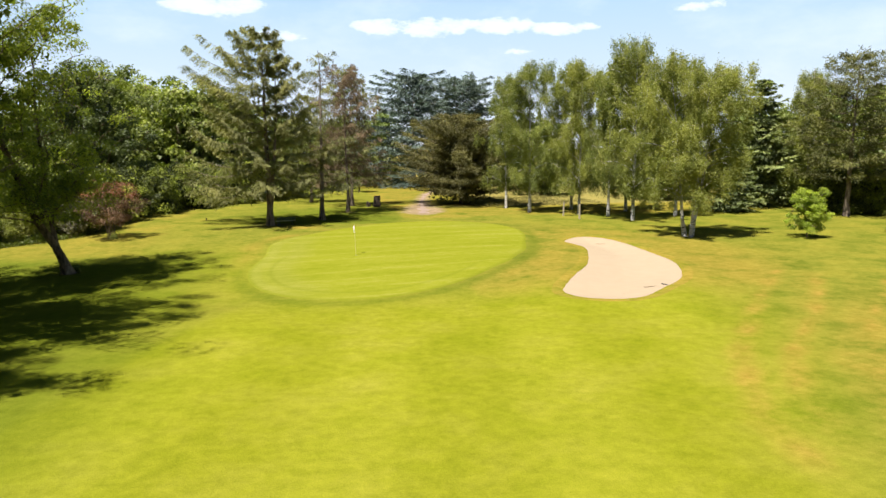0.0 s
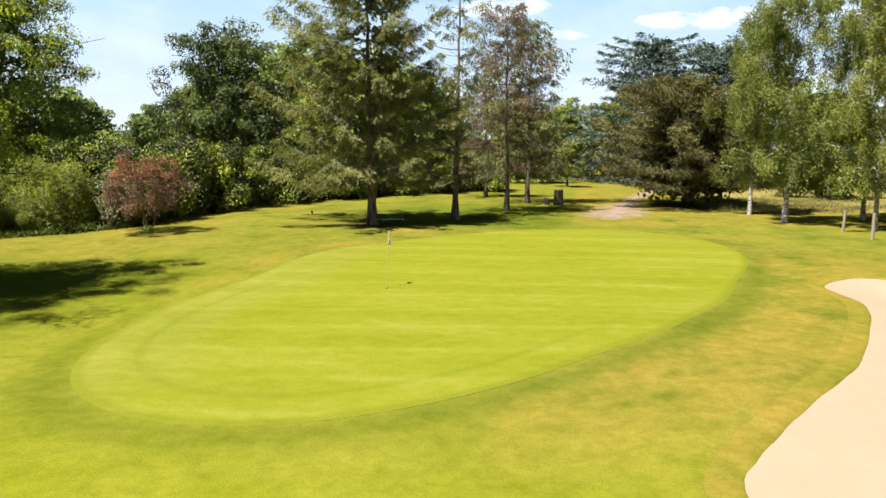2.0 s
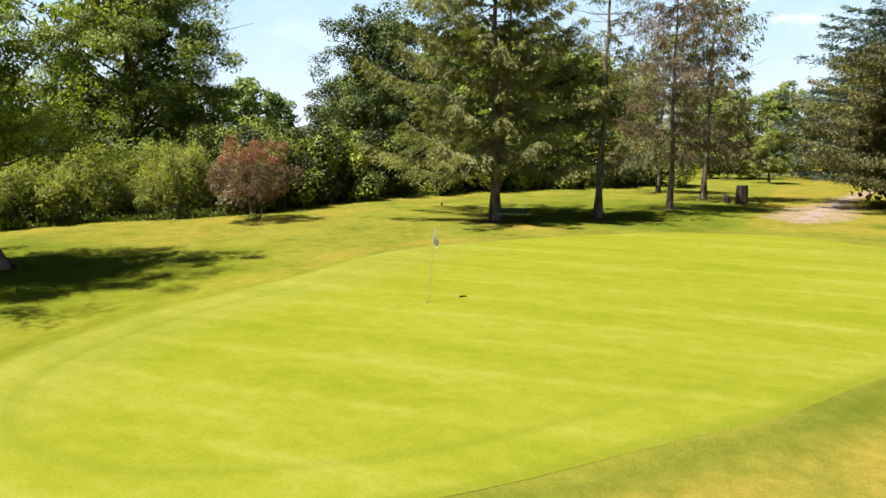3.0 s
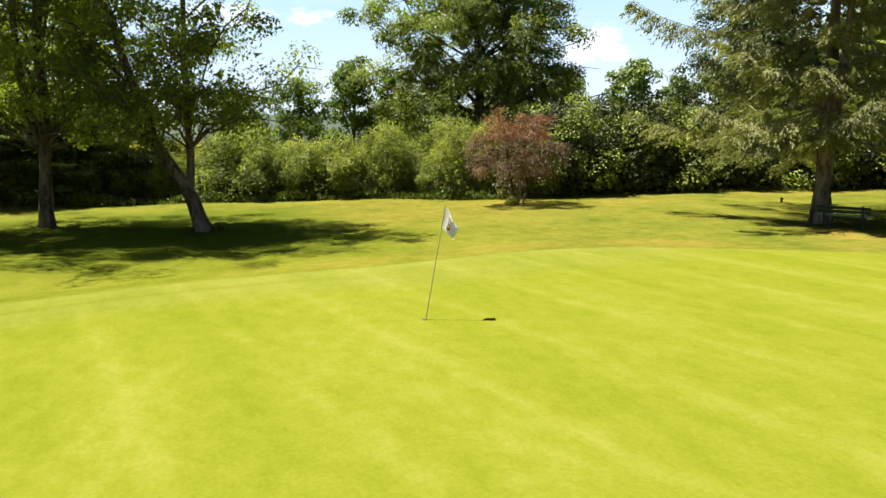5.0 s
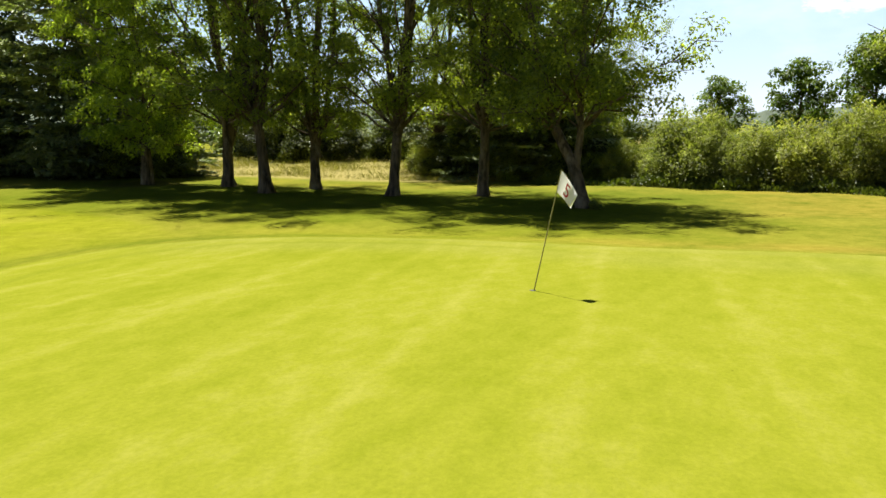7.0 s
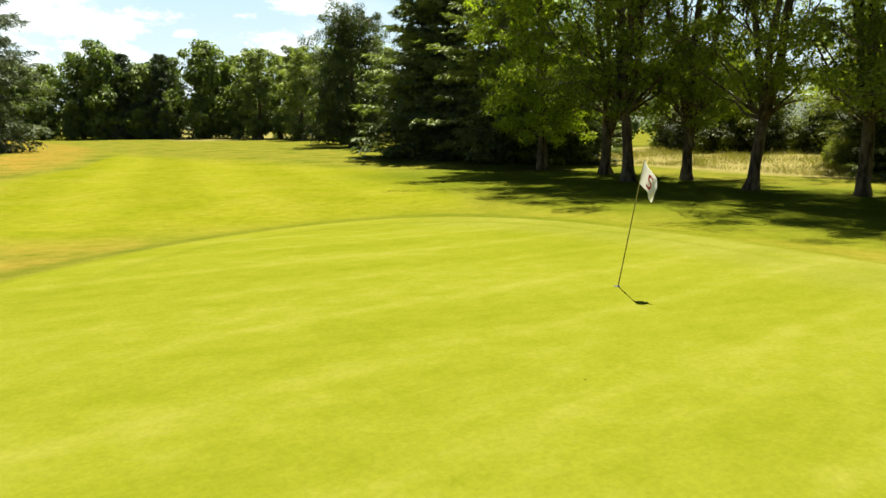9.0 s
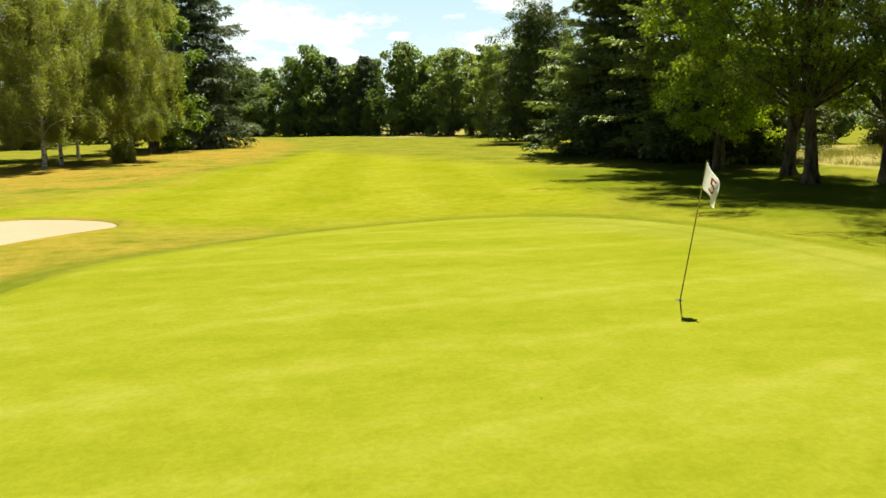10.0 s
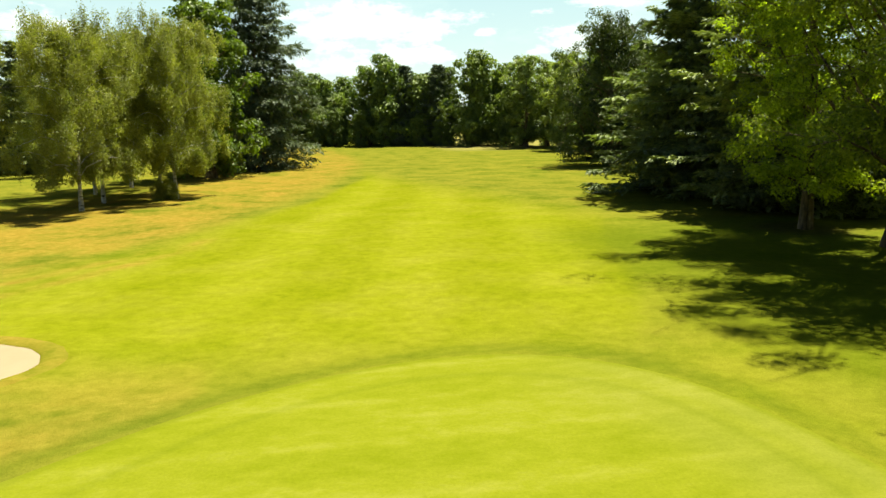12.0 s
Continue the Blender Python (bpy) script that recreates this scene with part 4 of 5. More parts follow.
stand(thin, -1.6, 23.5, 10)
dying = conifer("larch_tree", 33, 15.2, 3.8, 3.6, M_DEAD, "dying larch with brown needles over a bare trunk", None, 20, 6, 0.35, 0.12, 0.2, 1.0, 360, 0.24, 0.05, 0.32, 0.25, 0.012, 0.5, 0.1, thick=0.15, split=True)
stand(dying, 1.2, 30.1, 70)
green_larch = conifer("larch_tree", 34, 15.5, 4.0, 2.9, M_LARCH, "green larch behind the dying one", None, 20, 6, 0.4, 0.10, 0.2, 0.9, 110, 0.36, 0.10, 0.36, 0.1, 0.014, 0.5, 0.1, thick=0.15)
stand(green_larch, 2.2, 38.5, 200)
again(green_larch, -2.5, 46.0, 80, 0.85)

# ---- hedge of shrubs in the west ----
laurel = shrub("laurel_bush", 41, 4.7, 3.5, 3.5, M_LAUREL, "dense glossy dark green laurel with scattered bright leaves", 215, 0.19, 100, clump=0.95, base=0.0, under=0.66)
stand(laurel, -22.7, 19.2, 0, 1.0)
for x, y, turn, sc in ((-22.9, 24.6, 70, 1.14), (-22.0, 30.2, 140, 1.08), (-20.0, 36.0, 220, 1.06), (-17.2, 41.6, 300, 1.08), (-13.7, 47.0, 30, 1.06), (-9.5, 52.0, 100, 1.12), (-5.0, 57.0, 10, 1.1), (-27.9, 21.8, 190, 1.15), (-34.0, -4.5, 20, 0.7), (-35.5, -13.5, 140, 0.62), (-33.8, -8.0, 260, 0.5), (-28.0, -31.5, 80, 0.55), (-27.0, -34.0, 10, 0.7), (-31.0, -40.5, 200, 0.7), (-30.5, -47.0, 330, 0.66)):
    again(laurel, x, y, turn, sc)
willow = shrub("willow_bush", 42, 4.2, 2.9, 2.9, M_WILLOW, "airy olive green willow bush in full leaf", 150, 0.15, 100, 0.0, clump=0.66, spiky=0.45, base=0.02)
stand(willow, -27.7, 10.4, 0, 0.88)
for x, y, turn, sc in ((-29.3, 6.6, 80, 1.04), (-28.4, 8.6, 200, 0.72), (-30.5, 2.4, 160, 0.98), (-29.2, 4.4, 310, 0.66), (-25.8, 12.2, 30, 0.6), (-25.4, 14.4, 240, 0.95), (-31.4, -1.2, 20, 0.55), (-33.0, -6.0, 200, 0.5), (-35.5, -10.5, 100, 0.75), (-37.0, -15.5, 300, 0.7), (-32.0, 0.6, 130, 0.72), (-32.6, -3.2, 250, 0.5), (-33.2, -8.6, 40, 0.46), (-36.5, -1.0, 90, 0.8)):
    again(willow, x, y, turn, sc, tall=0.86 + 0.14 * math.sin(turn))
pale = shrub("pale_bush", 43, 3.7, 1.5, 1.5, M_PALE, "pale grey-leaved bush beside the hedge", 80, 0.15, 40, clump=0.5)
stand(pale, -21.6, 15.7)
plum = shrub("plum_tree", 44, 4.7, 2.5, 2.5, M_PLUM, "small purple-leaved plum tree with a redder top", 115, 0.10, 130, 0.0, 6, 0.12, 0.44, M_PLUMTOP, "tree", lowest=0.22)
stand(plum, -18.25, 13.2)
again(willow, -17.9, 12.8, 10, 0.11, "low green shoots round the foot of the plum tree")
again(willow, -16.6, -1.1, 40, 0.09, "low green weeds at the foot of the leaning tree")

# ---- big trees behind the hedge ----
oak = broadleaf("oak_tree", 51, 14.8, 8.9, 1.0, M_BARK, M_OAK, "wide dark green oak behind the hedge", 62, 7, 235, 0.175, 1, (0, 0), clump=1.3, girth=0.026, top=0.4, inner=0.9, core=11)
stand(oak, -38.5, 22.5, 0, 1.3)
grove = broadleaf("grove_tree", 53, 14.0, 6.5, 1.2, M_BARK, M_OAK, "full-crowned dark green tree beyond the hedge", 30, 5, 85, 0.42, 1, (0, 0), clump=1.6, inner=0.7, top=0.4, core=9)
stand(grove, -41.0, 60.0, 60, 0.9)
for x, y, turn, sc in ((-21.0, 55.0, 200, 0.9), (-11.0, 66.0, 280, 0.9), (0.0, 76.0, 20, 0.75), (42.0, 40.0, 50, 0.85), (30.0, 52.0, 150, 0.8), (54.0, 32.0, 250, 0.85), (62.0, 12.0, 10, 0.9), (60.0, -4.0, 140, 0.9), (64.0, 28.0, 40, 0.95), (44.0, -82.0, 10, 0.95), (-34.0, 50.0, 130, 0.95), (-19.5, 52.0, 75, 1.12), (-30.0, 60.0, 330, 1.25), (-13.0, 60.0, 190, 1.05), (-25.0, 57.0, 110, 1.2), (-16.0, 56.5, 250, 1.1)):
    again(grove, x, y, turn, sc)
for x, y, turn, sc in ((4.0, 104.0, 30, 0.95), (11.0, 112.0, 170, 0.9), (-4.0, 98.0, 260, 0.95)):
    again(grove, x, y, turn, sc)
dark_oak = broadleaf("oak_tree", 54, 15.6, 8.2, 1.0, M_BARK, M_DARKOAK, "broad dark green oak standing behind the laurels", 48, 6, 150, 0.23, 1, (0, 0), clump=1.35, girth=0.026, top=0.4, inner=0.8, core=10)
stand(dark_oak, -27.5, 41.5, 120, 1.06)
ash = broadleaf("ash_tree", 52, 9.6, 3.2, 1.0, M_BARK, M_CHESTNUT, "young light green tree behind the hedge", 20, 5, 80, 0.27, 1, (0, 0), clump=0.95)
stand(ash, -43.8, 13.7)
again(ash, -42.8, 9.0, 90, 0.82)
again(ash, -47.0, 18.5, 200, 0.95)
again(ash, -40.0, 4.0, 150, 0.7)

# ---- birches north-east of the green ----
birch_a = birch("birch_tree", 61, 15.4, 3.0, "slim birch with a white trunk and hanging olive leaves", 1, 2.8, 36, 200, 0.115)
birch_b = birch("birch_tree", 62, 13.8, 4.8, "birch with several white stems and a broad leafy crown", 3, 3.2, 24, 250, 0.105)
birch_c = birch("birch_tree", 63, 14.2, 4.8, "olive green birch with hanging twigs and a slender pale stem", 1, 2.7, 44, 240, 0.12, M_SOUTHBIRCH, 1.4)
stand(birch_b, 26.0, 4.2, 0)
NE = "birches beside the bunker"
stand(birch_a, 20.0, 25.7, 0, 1.06, group=NE)
for x, y, turn, sc in ((19.1, 31.6, 60, 0.92), (24.2, 22.4, 130, 0.97), (27.1, 16.2, 200, 1.05), (26.3, 20.0, 270, 0.92), (25.5, 28.0, 310, 0.95), (33.0, 19.0, 20, 0.98), (30.5, 25.0, 70, 1.0)):
    again(birch_a, x, y, turn, sc, group=NE, tall=1.08)

# ---- pines and others in the north and east ----
bronze = conifer("pine_tree", 71, 10.2, 8.0, 1.2, M_BRONZE, "low spreading bronze-green pine with a dark heart", None, 15, 9, 0.36, -0.04, 0.06, -0.15, 620, 0.21, 0.085, 0.34, 0.0, 0.022, 0.4, 0.15, thick=0.2, fine=12, core=420)
stand(bronze, 15.6, 39.5)
cedar = conifer("cedar_tree", 72, 20.5, 13.0, 1.0, M_CEDAR, "large blue-grey cedar with layered boughs", None, 17, 9, 0.4, 0.06, 0.02, 0.1, 300, 0.5, 0.2, 0.42, 0.0, 0.02, 0.45, 0.1, thick=0.12, mess=0.6, core=200)
stand(cedar, 16.5, 85.0)
again(cedar, 28.0, 93.0, 100, 1.0)
pine = conifer("scots_pine", 73, 15.4, 5.4, 3.5, M_PINE, "tall pine with an open crown of bronze-green tufts", None, 16, 7, 0.4, -0.05, 0.1, -0.1, 300, 0.28, 0.09, 0.40, 0.08, 0.017, 0.5, 0.3, thick=0.3)
stand(pine, 48.5, 14.3)
again(pine, 56.0, 6.0, 120, 0.95)
again(spruce, 47.0, 26.0, 140, 0.75)
again(spruce, 40.0, 21.0, 30, 0.42)
again(birch_a, 50.0, 22.0, 40, 1.0)
again(birch_a, 54.0, 7.0, 90, 1.0)
sapling = broadleaf("young_tree", 74, 3.7, 1.9, 0.9, M_BARK, M_LIME, "small bright green young tree on several thin stems", 18, 5, 130, 0.12, 3, (0, 0), clump=0.42, girth=0.012, inner=0.3)
stand(sapling, 34.2, 1.4)
far_tree = broadleaf("young_tree", 75, 5.4, 2.2, 1.6, M_BARK, M_BIRCHLEAF, "small round olive green tree on the far grass", 24, 5, 110, 0.16, 1, (0, 0), clump=0.6, girth=0.02, inner=0.3)
stand(far_tree, 5.1, 67.0)
again(laurel, 44.5, 2.0, 50, 0.55)
for x, y, turn, sc in ((50.5, 19.5, 0, 0.95), (53.3, 17.0, 110, 1.0), (56.0, 15.0, 240, 0.95), (59.0, 12.5, 20, 1.0)):
    again(laurel, x, y, turn, sc)
again(birch_a, 47.5, 2.5, 10, 0.9)


# ---- the stand of birches and the big conifer in the south ----
SE = "birches beside the fairway"
stand(birch_c, 18.5, -47.8, 15, 0.95, group=SE)
for x, y, turn, sc in ((18.3, -52.5, 105, 0.94), (13.4, -54.4, 200, 1.02), (21.0, -60.0, 280, 0.92), (19.5, -66.0, 330, 0.95), (15.6, -59.5, 60, 1.0)):
    again(birch_c, x, y, turn, sc, group=SE)
again(willow, 14.1, -53.7, 90, 0.36)
chestnut = broadleaf("chestnut_tree", 81, 20.0, 5.6, 1.5, M_BARK, M_CHESTNUT, "tall bright green chestnut behind the birches", 30, 6, 90, 0.45, 1, (0, 0), clump=1.25, inner=0.5)
stand(chestnut, 13.6, -76.0)
fir = conifer("fir_tree", 82, 23.5, 8.2, 0.6, M_FIR, "tall grey-green fir with sweeping boughs", None, 36, 7, 0.62, 0.24, 0.06, 0.5, 230, 0.45, 0.17, 0.36, ragged=0.5, thick=0.16, mess=0.7, core=120)
stand(fir, 9.0, -88.5, 40)
again(birch_a, 32.6, -84.0, 10, 0.8)
for x, y, turn, sc in ((40.0, -100.0, 40, 0.9), (50.0, -94.0, 130, 0.95), (31.0, -112.0, 220, 0.95), (24.0, -120.0, 300, 0.9), (58.0, -84.0, 10, 0.9)):
    again(grove, x, y, turn, sc)
again(spruce, 38.0, -92.0, 250, 0.85)
again(spruce, 31.0, -97.0, 130, 0.75)
again(dark_oak, -33.5, -79.0, 75, 0.96, tall=1.22)
again(chestnut, -38.0, -92.0, 160, 0.8)
again(dark_oak, -36.0, -64.0, 260, 0.86)

# ---- far woods, tree by tree ----
wood_a = broadleaf("woodland_tree", 91, 17.0, 6.0, 1.5, M_BARK, M_WOOD, "dark woodland tree at the far edge of the course", 20, 4, 55, 0.72, 1, (0, 0), clump=1.8, inner=0.6, core=8)
wood_b = broadleaf("woodland_tree", 92, 18.5, 4.8, 1.5, M_BARK, M_POPLAR, "pale green poplar in the far woods", 22, 4, 70, 0.55, 1, (0, 0), clump=1.4, top=0.5, inner=0.6)
rw = np.random.RandomState(5)
stand(wood_a, 5.0, -163.0)
stand(wood_b, -49.0, -128.0)
for i in range(16):
    f = i / 15
    again(wood_a, 46 - 84 * f + rw.randn(), -176 + 26 * f**1.5 + rw.randn() * 2, rw.rand() * 360, rw.uniform(0.78, 1.12), tall=rw.uniform(0.9, 1.12))
for i in range(12):
    again(wood_a, 44 - 7.2 * i + rw.randn(), -187 + 2 * i + rw.randn() * 2, rw.rand() * 360, rw.uniform(0.9, 1.05))
for i in range(9):
    f = i / 8
    again(wood_b, -40 - 13 * f + rw.randn(), -147 + 40 * f + rw.randn() * 2, rw.rand() * 360, rw.uniform(0.85, 1.05))
for i in range(15):
    f = i / 14
    again(wood_a, 43 - 80 * f + rw.randn(), -170 + 25 * f**1.5 + rw.randn(), rw.rand() * 360, rw.uniform(0.38, 0.58))
for x, y, sc in ((-42.5, -119.0, 0.9), (-39.0, -133.0, 0.95)):
    again(wood_b, x, y, x * 11, sc)
for x, y in ((-25.0, -155.0), (-18.0, -158.0)):
    again(fir, x, y, x * 7, 0.76)
for i in range(12):
    again(wood_a, -62 + 11 * i + rw.randn() * 2, 120 + rw.randn() * 5, rw.rand() * 360, rw.uniform(0.75, 0.95))
for i in range(8):
    again(wood_a, 68 + rw.randn() * 3, -10 + 13 * i + rw.randn() * 2, rw.rand() * 360, rw.uniform(0.75, 0.95))
for i in range(9):
    again(wood_a, -60 + rw.randn() * 3, -58 + 6.5 * i + rw.randn(), rw.rand() * 360, rw.uniform(0.5, 0.7))
for i in range(9):
    again(laurel, -45 + rw.randn() * 1.5, -48 + 5.3 * i + rw.randn(), rw.rand() * 360, rw.uniform(0.75, 1.05))
for i in range(8):
    again(wood_a, -52 - i * 2 + rw.randn() * 3, 30 + 11 * i + rw.randn() * 2, rw.rand() * 360, rw.uniform(0.6, 0.8))


def build_hill():
    """A low wooded ridge on the horizon."""
    r = np.random.RandomState(8)
    a = np.linspace(radians(120), radians(260), 220)
    rows = []
    for k, (d, h) in enumerate(((560, -4), (640, 14), (720, 27), (800, 33), (900, -6))):
        top = h * (0.75 + 0.25 * np.sin(a * 5 + 1) + 0.1 * np.sin(a * 13)) + (r.rand(len(a)) * 4 if 0 < k < 4 else 0)
        rows.append(np.c_[np.cos(a) * d, np.sin(a) * d, top])
    v = np.vstack(rows)
    n = len(a)
    i, j = np.meshgrid(np.arange(4), np.arange(n - 1), indexing="ij")
    q = np.stack((i * n + j, i * n + j + 1, (i + 1) * n + j + 1, (i + 1) * n + j), -1).reshape(-1, 4)
    tagged(new("backdrop", mesh_of("backdrop", v, q, M_HILL)), "low wooded hill on the horizon", "hill", kind="structure")


build_hill()


# ---- flagstick in its hole ----
POLE_TOP = Vector((-0.03, 0.43, 2.07))


def cloth(u, v):
    """The hanging flag: u from the pole to the free edge, v down the pole."""
    way = POLE_TOP.normalized()
    out = Vector((-0.18, 0.98, 0)).normalized()
    side = Vector((0.98, 0.18, 0))
    fall = (0.40 - 0.12 * v) * u**1.05
    wave = 0.055 * math.sin(u * 7.5 + v * 1.6) * u**0.7
    reach = 0.32 * u * (1 - 0.10 * v) - 0.05 * u * u
    return POLE_TOP - way * (0.02 + 0.36 * v) + out * reach + side * wave - Vector((0, 0, fall))


def build_flagstick():
    base = tagged(new("flagstick"), "thin leaning flagstick with a white flag, standing in the hole", "flagstick")
    base.location = (0, 0, height(0, 0) + 0.014)
    g = Grower(1)
    g.tube(g.arc((0, 0, -0.1), POLE_TOP, 0, 5), 0.011, 0.008, 10)
    child("pole", mesh_of("pole", *g.limb[0], M_POLE, True), base)
    n, k = 22, 14
    front = [cloth(i / n, j / k) for j in range(k + 1) for i in range(n + 1)]
    off = Vector((0.98, 0.18, 0)) * 0.003
    v = [p + off for p in front] + [p - off for p in front]
    m = len(front)
    q = []
    for j in range(k):
        for i in range(n):
            a = j * (n + 1) + i
            q += [(a, a + 1, a + n + 2, a + n + 1), (m + a, m + a + n + 1, m + a + n + 2, m + a + 1)]
    flag = child("flag", mesh_of("flag", v, q, M_CLOTH, True), base, "white cloth flag lifting in the wind")
    for sgn in (1, -1):
        cu = bpy.data.curves.new("number", "FONT")
        cu.body, cu.size, cu.extrude = "5", 1.0, 0.0
        tmp = new("number", cu)
        me = bpy.data.meshes.new_from_object(tmp.evaluated_get(bpy.context.evaluated_depsgraph_get()))
        bpy.data.objects.remove(tmp)
        bm = bmesh.new()
        bm.from_mesh(me)
        bmesh.ops.triangulate(bm, faces=bm.faces[:])
        bmesh.ops.subdivide_edges(bm, edges=bm.edges[:], cuts=5, use_grid_fill=True)
        for w in bm.verts:
            uu = 0.5 + sgn * (w.co.x - 0.27) * 0.70
            p = cloth(uu, 0.5 - (w.co.y - 0.35) * 0.95)
            w.co = p - off.normalized() * (0.011 * -sgn)
        part("number", bm, M_RED, flag, "red number 5")
    bm = bmesh.new()
    bmesh.ops.create_cone(bm, cap_ends=True, segments=24, radius1=0.054, radius2=0.054, depth=0.1, matrix=Matrix.Translation((0, 0, -0.046)))
    part("cup", bm, M_DARK, base, "dark hole cup")


build_flagstick()


# ---- bench under the larch ----
def build_bench():
    base = tagged(new("bench"), "dark green slatted park bench under the larch", "bench")
    # seat slats take a paler colour than the back, for the glare on them
    for y in (-0.14, -0.02, 0.10, 0.22):
        part("seat_slat", box(1.75, 0.09, 0.03, pose(0, y, 0.44), 0.006), M_SEAT, base, "slat coloured pale for the glare on the seat")
    for z in (0.60, 0.74):
        part("back_slat", box(1.75, 0.03, 0.11, pose(0, 0.30 + (z - 0.6) * 0.25, z, -12), 0.006), M_BENCH, base)
    for x in (-0.62, 0.62):
        part("leg", box(0.06, 0.06, 0.44, pose(x, -0.14, 0.21), 0.006), M_BENCH, base)
        part("leg", box(0.06, 0.06, 0.86, pose(x, 0.27, 0.41, -8), 0.006), M_BENCH, base)
        part("armrest", box(0.06, 0.48, 0.04, pose(x, 0.04, 0.64), 0.006), M_BENCH, base)
        part("brace", box(0.05, 0.46, 0.05, pose(x, 0.06, 0.39), 0.006), M_BENCH, base)
    base.matrix_basis = pose(-5.0, 18.9, height(-5.0, 18.9), 0, 0, 200)


build_bench()


# ---- stumps, posts and rakes ----
def build_stump(x, y, h, rad, seed):
    r = np.random.RandomState(seed)
    bm = bmesh.new()
    bmesh.ops.create_cone(bm, cap_ends=True, segments=18, radius1=rad * 1.15, radius2=rad, depth=h, matrix=Matrix.Translation((0, 0, h / 2)))
    bmesh.ops.subdivide_edges(bm, edges=bm.edges[:], cuts=2)
    for w in bm.verts:
        a = math.atan2(w.co.y, w.co.x)
        k = 1 + 0.10 * math.sin(a * 3 + seed) + 0.05 * math.sin(a * 7)
        w.co.x, w.co.y = w.co.x * k, w.co.y * k
        if w.co.z > h * 0.8:
            w.co.z += 0.18 * h * math.sin(a + seed) + 0.03 * r.randn() * h
    base = tagged(new("tree_stump"), "weathered upright tree stump beside the path", "stump")
    part("wood", bm, M_STUMP, base)
    base.location = (x, y, height(x, y) - 0.05)


build_stump(4.95, 36.6, 1.15, 0.38, 3)
build_stump(4.0, 36.6, 0.55, 0.22, 5)


def build_post(x, y, h, tilt):
    base = tagged(new("marker_post"), "short pale wooden marker post in the grass", "post", "marker posts")
    bm = bmesh.new()
    bmesh.ops.create_cone(bm, cap_ends=True, segments=12, radius1=0.09, radius2=0.075, depth=h, matrix=Matrix.Translation((0, 0, h / 2)))
    bmesh.ops.bevel(bm, geom=[e for e in bm.edges if e.verts[0].co.z > h * 0.9 and e.verts[1].co.z > h * 0.9], offset=0.02, segments=2, affect="EDGES")
    part("shaft", bm, M_POST, base)
    base.matrix_basis = pose(x, y, height(x, y) - 0.05, tilt, tilt * 0.5, 0)


def build_peg(x, y):
    base = tagged(new("ground_peg"), "short dark peg standing in the mown grass", "peg")
    bm = bmesh.new()
    bmesh.ops.create_cone(bm, cap_ends=True, segments=12, radius1=0.06, radius2=0.05, depth=0.2, matrix=Matrix.Translation((0, 0, 0.10)))
    part("shaft", bm, M_DARK, base)
    bm = bmesh.new()
    bmesh.ops.create_cone(bm, cap_ends=True, segments=12, radius1=0.075, radius2=0.065, depth=0.07, matrix=Matrix.Translation((0, 0, 0.22)))
    part("cap", bm, M_DARK, base)
    base.location = (x, y, height(x, y) - 0.03)


build_peg(-12.6, 25.1)
build_post(22.2, 17.2, 1.5, 0)
build_post(22.0, 21.0, 1.5, 3)


def build_rake(x, y, turn):
    base = tagged(new("bunker_rake"), "bunker rake with a dark head lying on the sand", "rake", "bunker rakes")
    part("handle", box(1.3, 0.026, 0.024, pose(0.1, 0, -0.004), 0.008), M_SAND, base, "pale sandy handle")
    part("head", box(0.06, 0.5, 0.045, pose(0.76, 0, 0.045), 0.01), M_DARK, base)
    for i in range(9):
        part("tine", box(0.012, 0.012, 0.08, pose(0.78, -0.26 + 0.065 * i, 0.01)), M_DARK, base)
    d = float(-rim_signed(np.array([x]), np.array([y]))[0])
    z = height(x, y) - 0.010 - 0.14 * float(smoothstep(0, 2.6, np.array(d)))
    base.matrix_basis = pose(x, y, z + 0.02, 0, 0, turn)


build_rake(18.3, 2.6, -20)
build_rake(14.2, -13.0, 10)


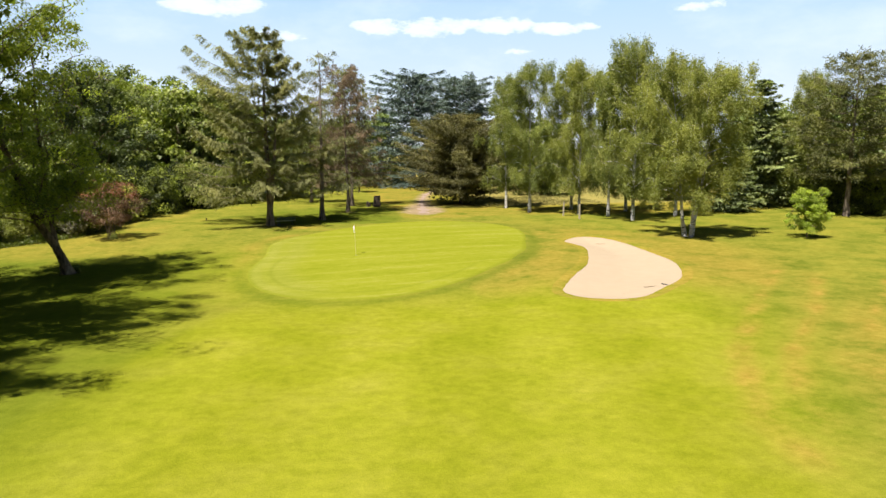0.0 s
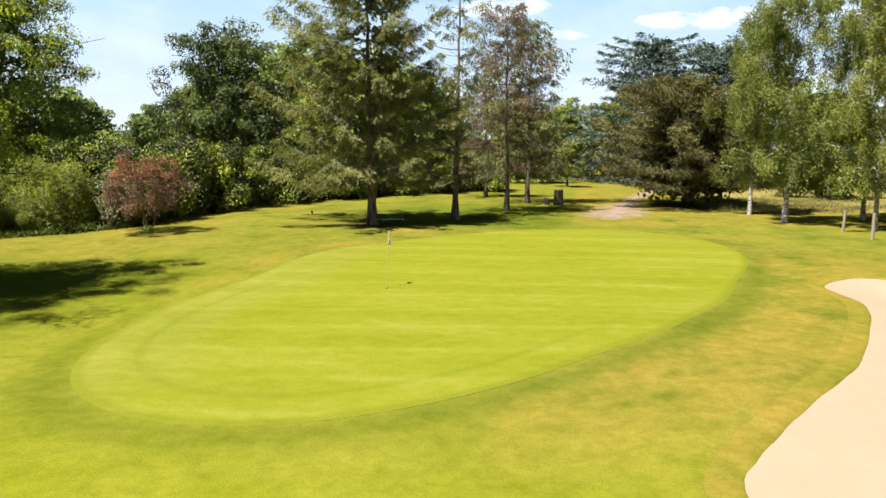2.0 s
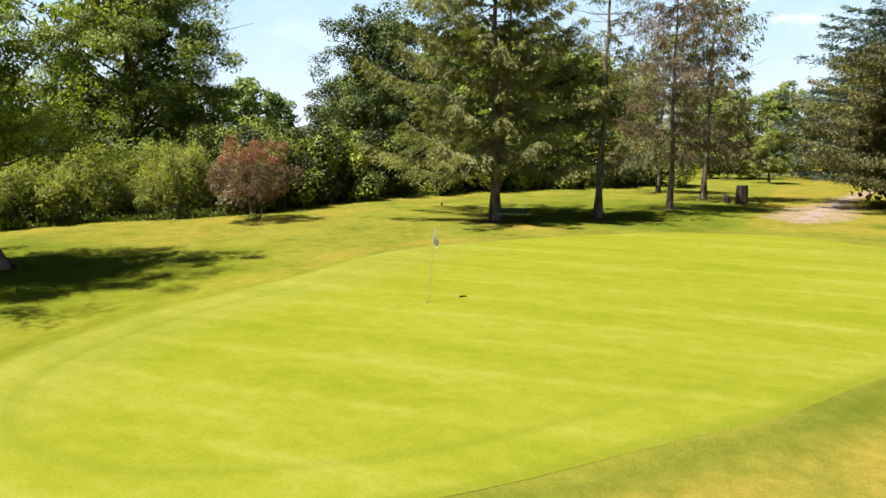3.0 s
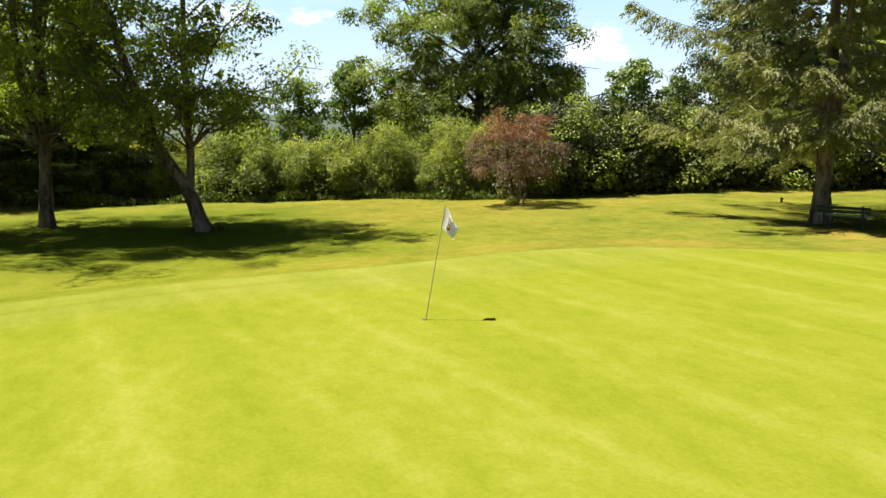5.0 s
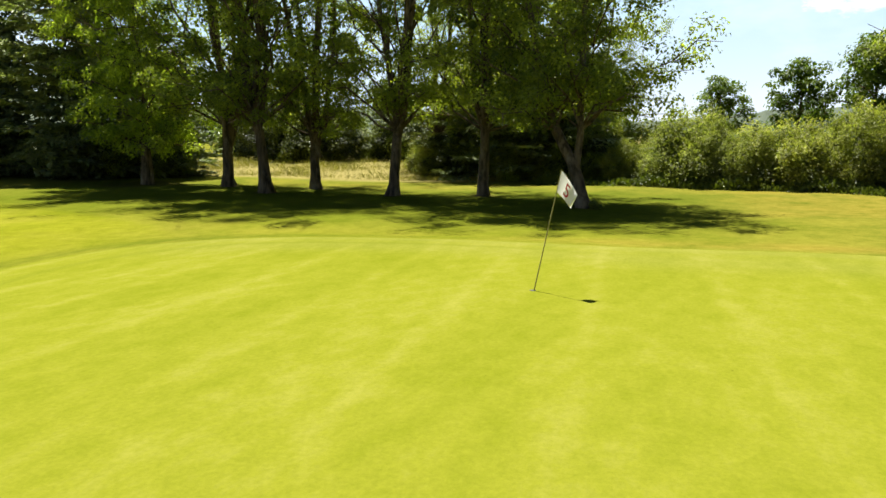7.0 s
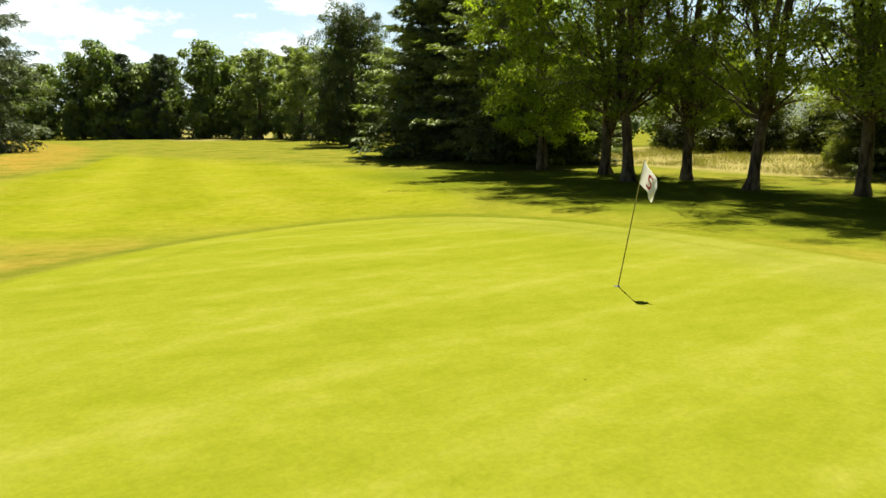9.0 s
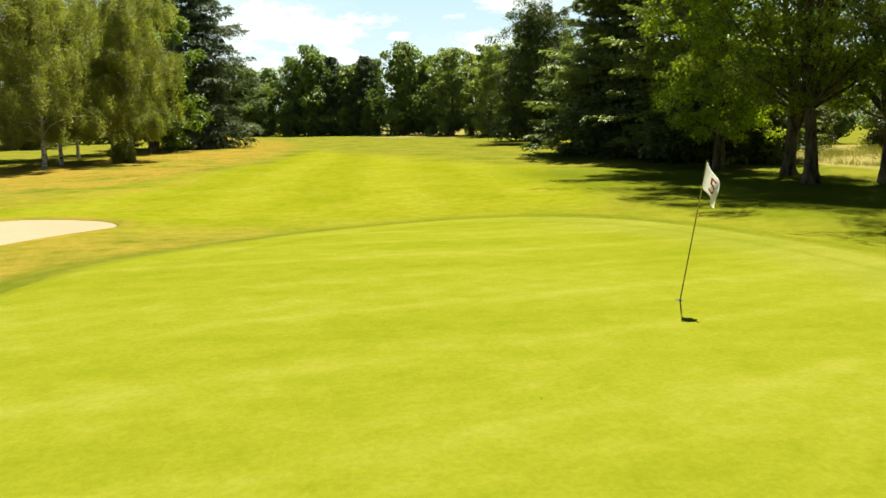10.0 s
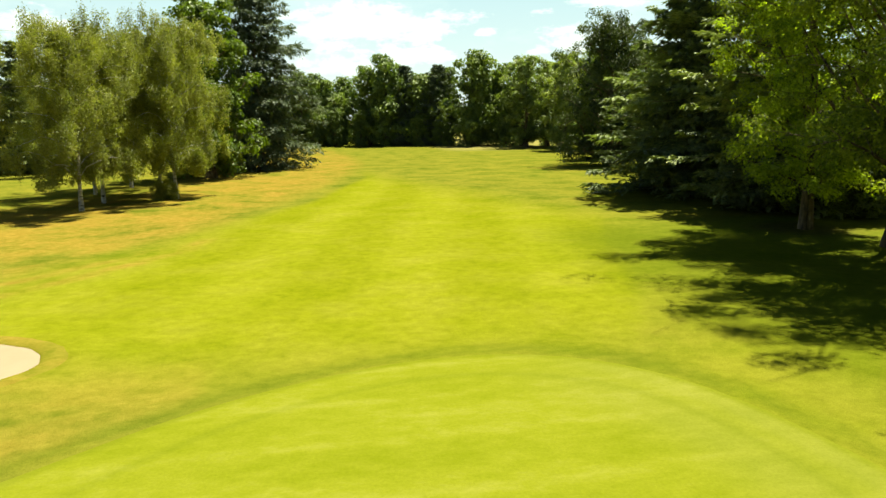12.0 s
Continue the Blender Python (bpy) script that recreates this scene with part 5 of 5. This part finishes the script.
# ---- tall dry grass, too fine to count ----
def build_tall_grass(name, x0, x1, y0, y1, count, h, seed, mat, label):
    r = np.random.RandomState(seed)
    x, y = r.uniform(x0, x1, count), r.uniform(y0, y1, count)
    keep = np.sin(x * 0.9 + seed) + np.sin(y * 0.7) + r.randn(count) > -0.4
    x, y = x[keep], y[keep]
    n = len(x)
    g = Grower(seed)
    axis = np.c_[r.randn(n) * 0.55, r.randn(n) * 0.55, np.ones(n)]
    tall = h * (0.7 + 0.3 * np.sin(x * 1.3 + seed) * np.sin(y * 1.1)) * r.uniform(0.6, 1.1, n)
    g.leaves(np.c_[x, y, lie(x, y) - 0.03], axis, r.randn(n, 3), tall, tall * 0.06)
    tagged(new(name, leaf_mesh(name, g.leaf, mat)), label, "grass", kind="stuff")


build_tall_grass("tall_grass", 16.5, 32, 33, 48, 18000, 0.55, 3, M_GRASS, "tall dry yellow grass under the birches")
build_tall_grass("tall_grass", -44, -31.5, -38, -9, 32000, 0.6, 4, M_GRASS, "tall pale meadow grass behind the trees")


# ---- weeds along the foot of the hedge ----
def build_weeds():
    r = np.random.RandomState(17)
    line = closed_curve([(-30.5, -6.0), (-28.6, -0.5), (-27.6, 4.0), (-26.2, 8.4), (-23.4, 12.4), (-20.8, 16.2), (-21.5, 13.0), (-25.5, 7.0), (-28.5, 1.0)], 60)
    k = r.randint(0, 300, 9000)
    x, y = line[k, 0] + r.randn(9000) * 0.3, line[k, 1] + r.randn(9000) * 0.3
    tall = 0.28 + 0.22 * np.sin(k * 0.11) + 0.12 * np.sin(k * 0.37 + 1)
    g = Grower(17)
    up_ = np.c_[r.randn(9000) * 0.6, r.randn(9000) * 0.6, 0.4 + r.rand(9000)]
    g.leaves(np.c_[x, y, lie(x, y) - 0.03 + np.clip(tall, 0.02, 1) * r.rand(9000)], up_, r.randn(9000, 3) + (0.4, 0, 0.6), 0.22, 0.10)
    tagged(new("weeds", leaf_mesh("weeds", g.leaf, M_WEED)), "low green weeds along the foot of the hedge", "weeds", kind="stuff")


build_weeds()
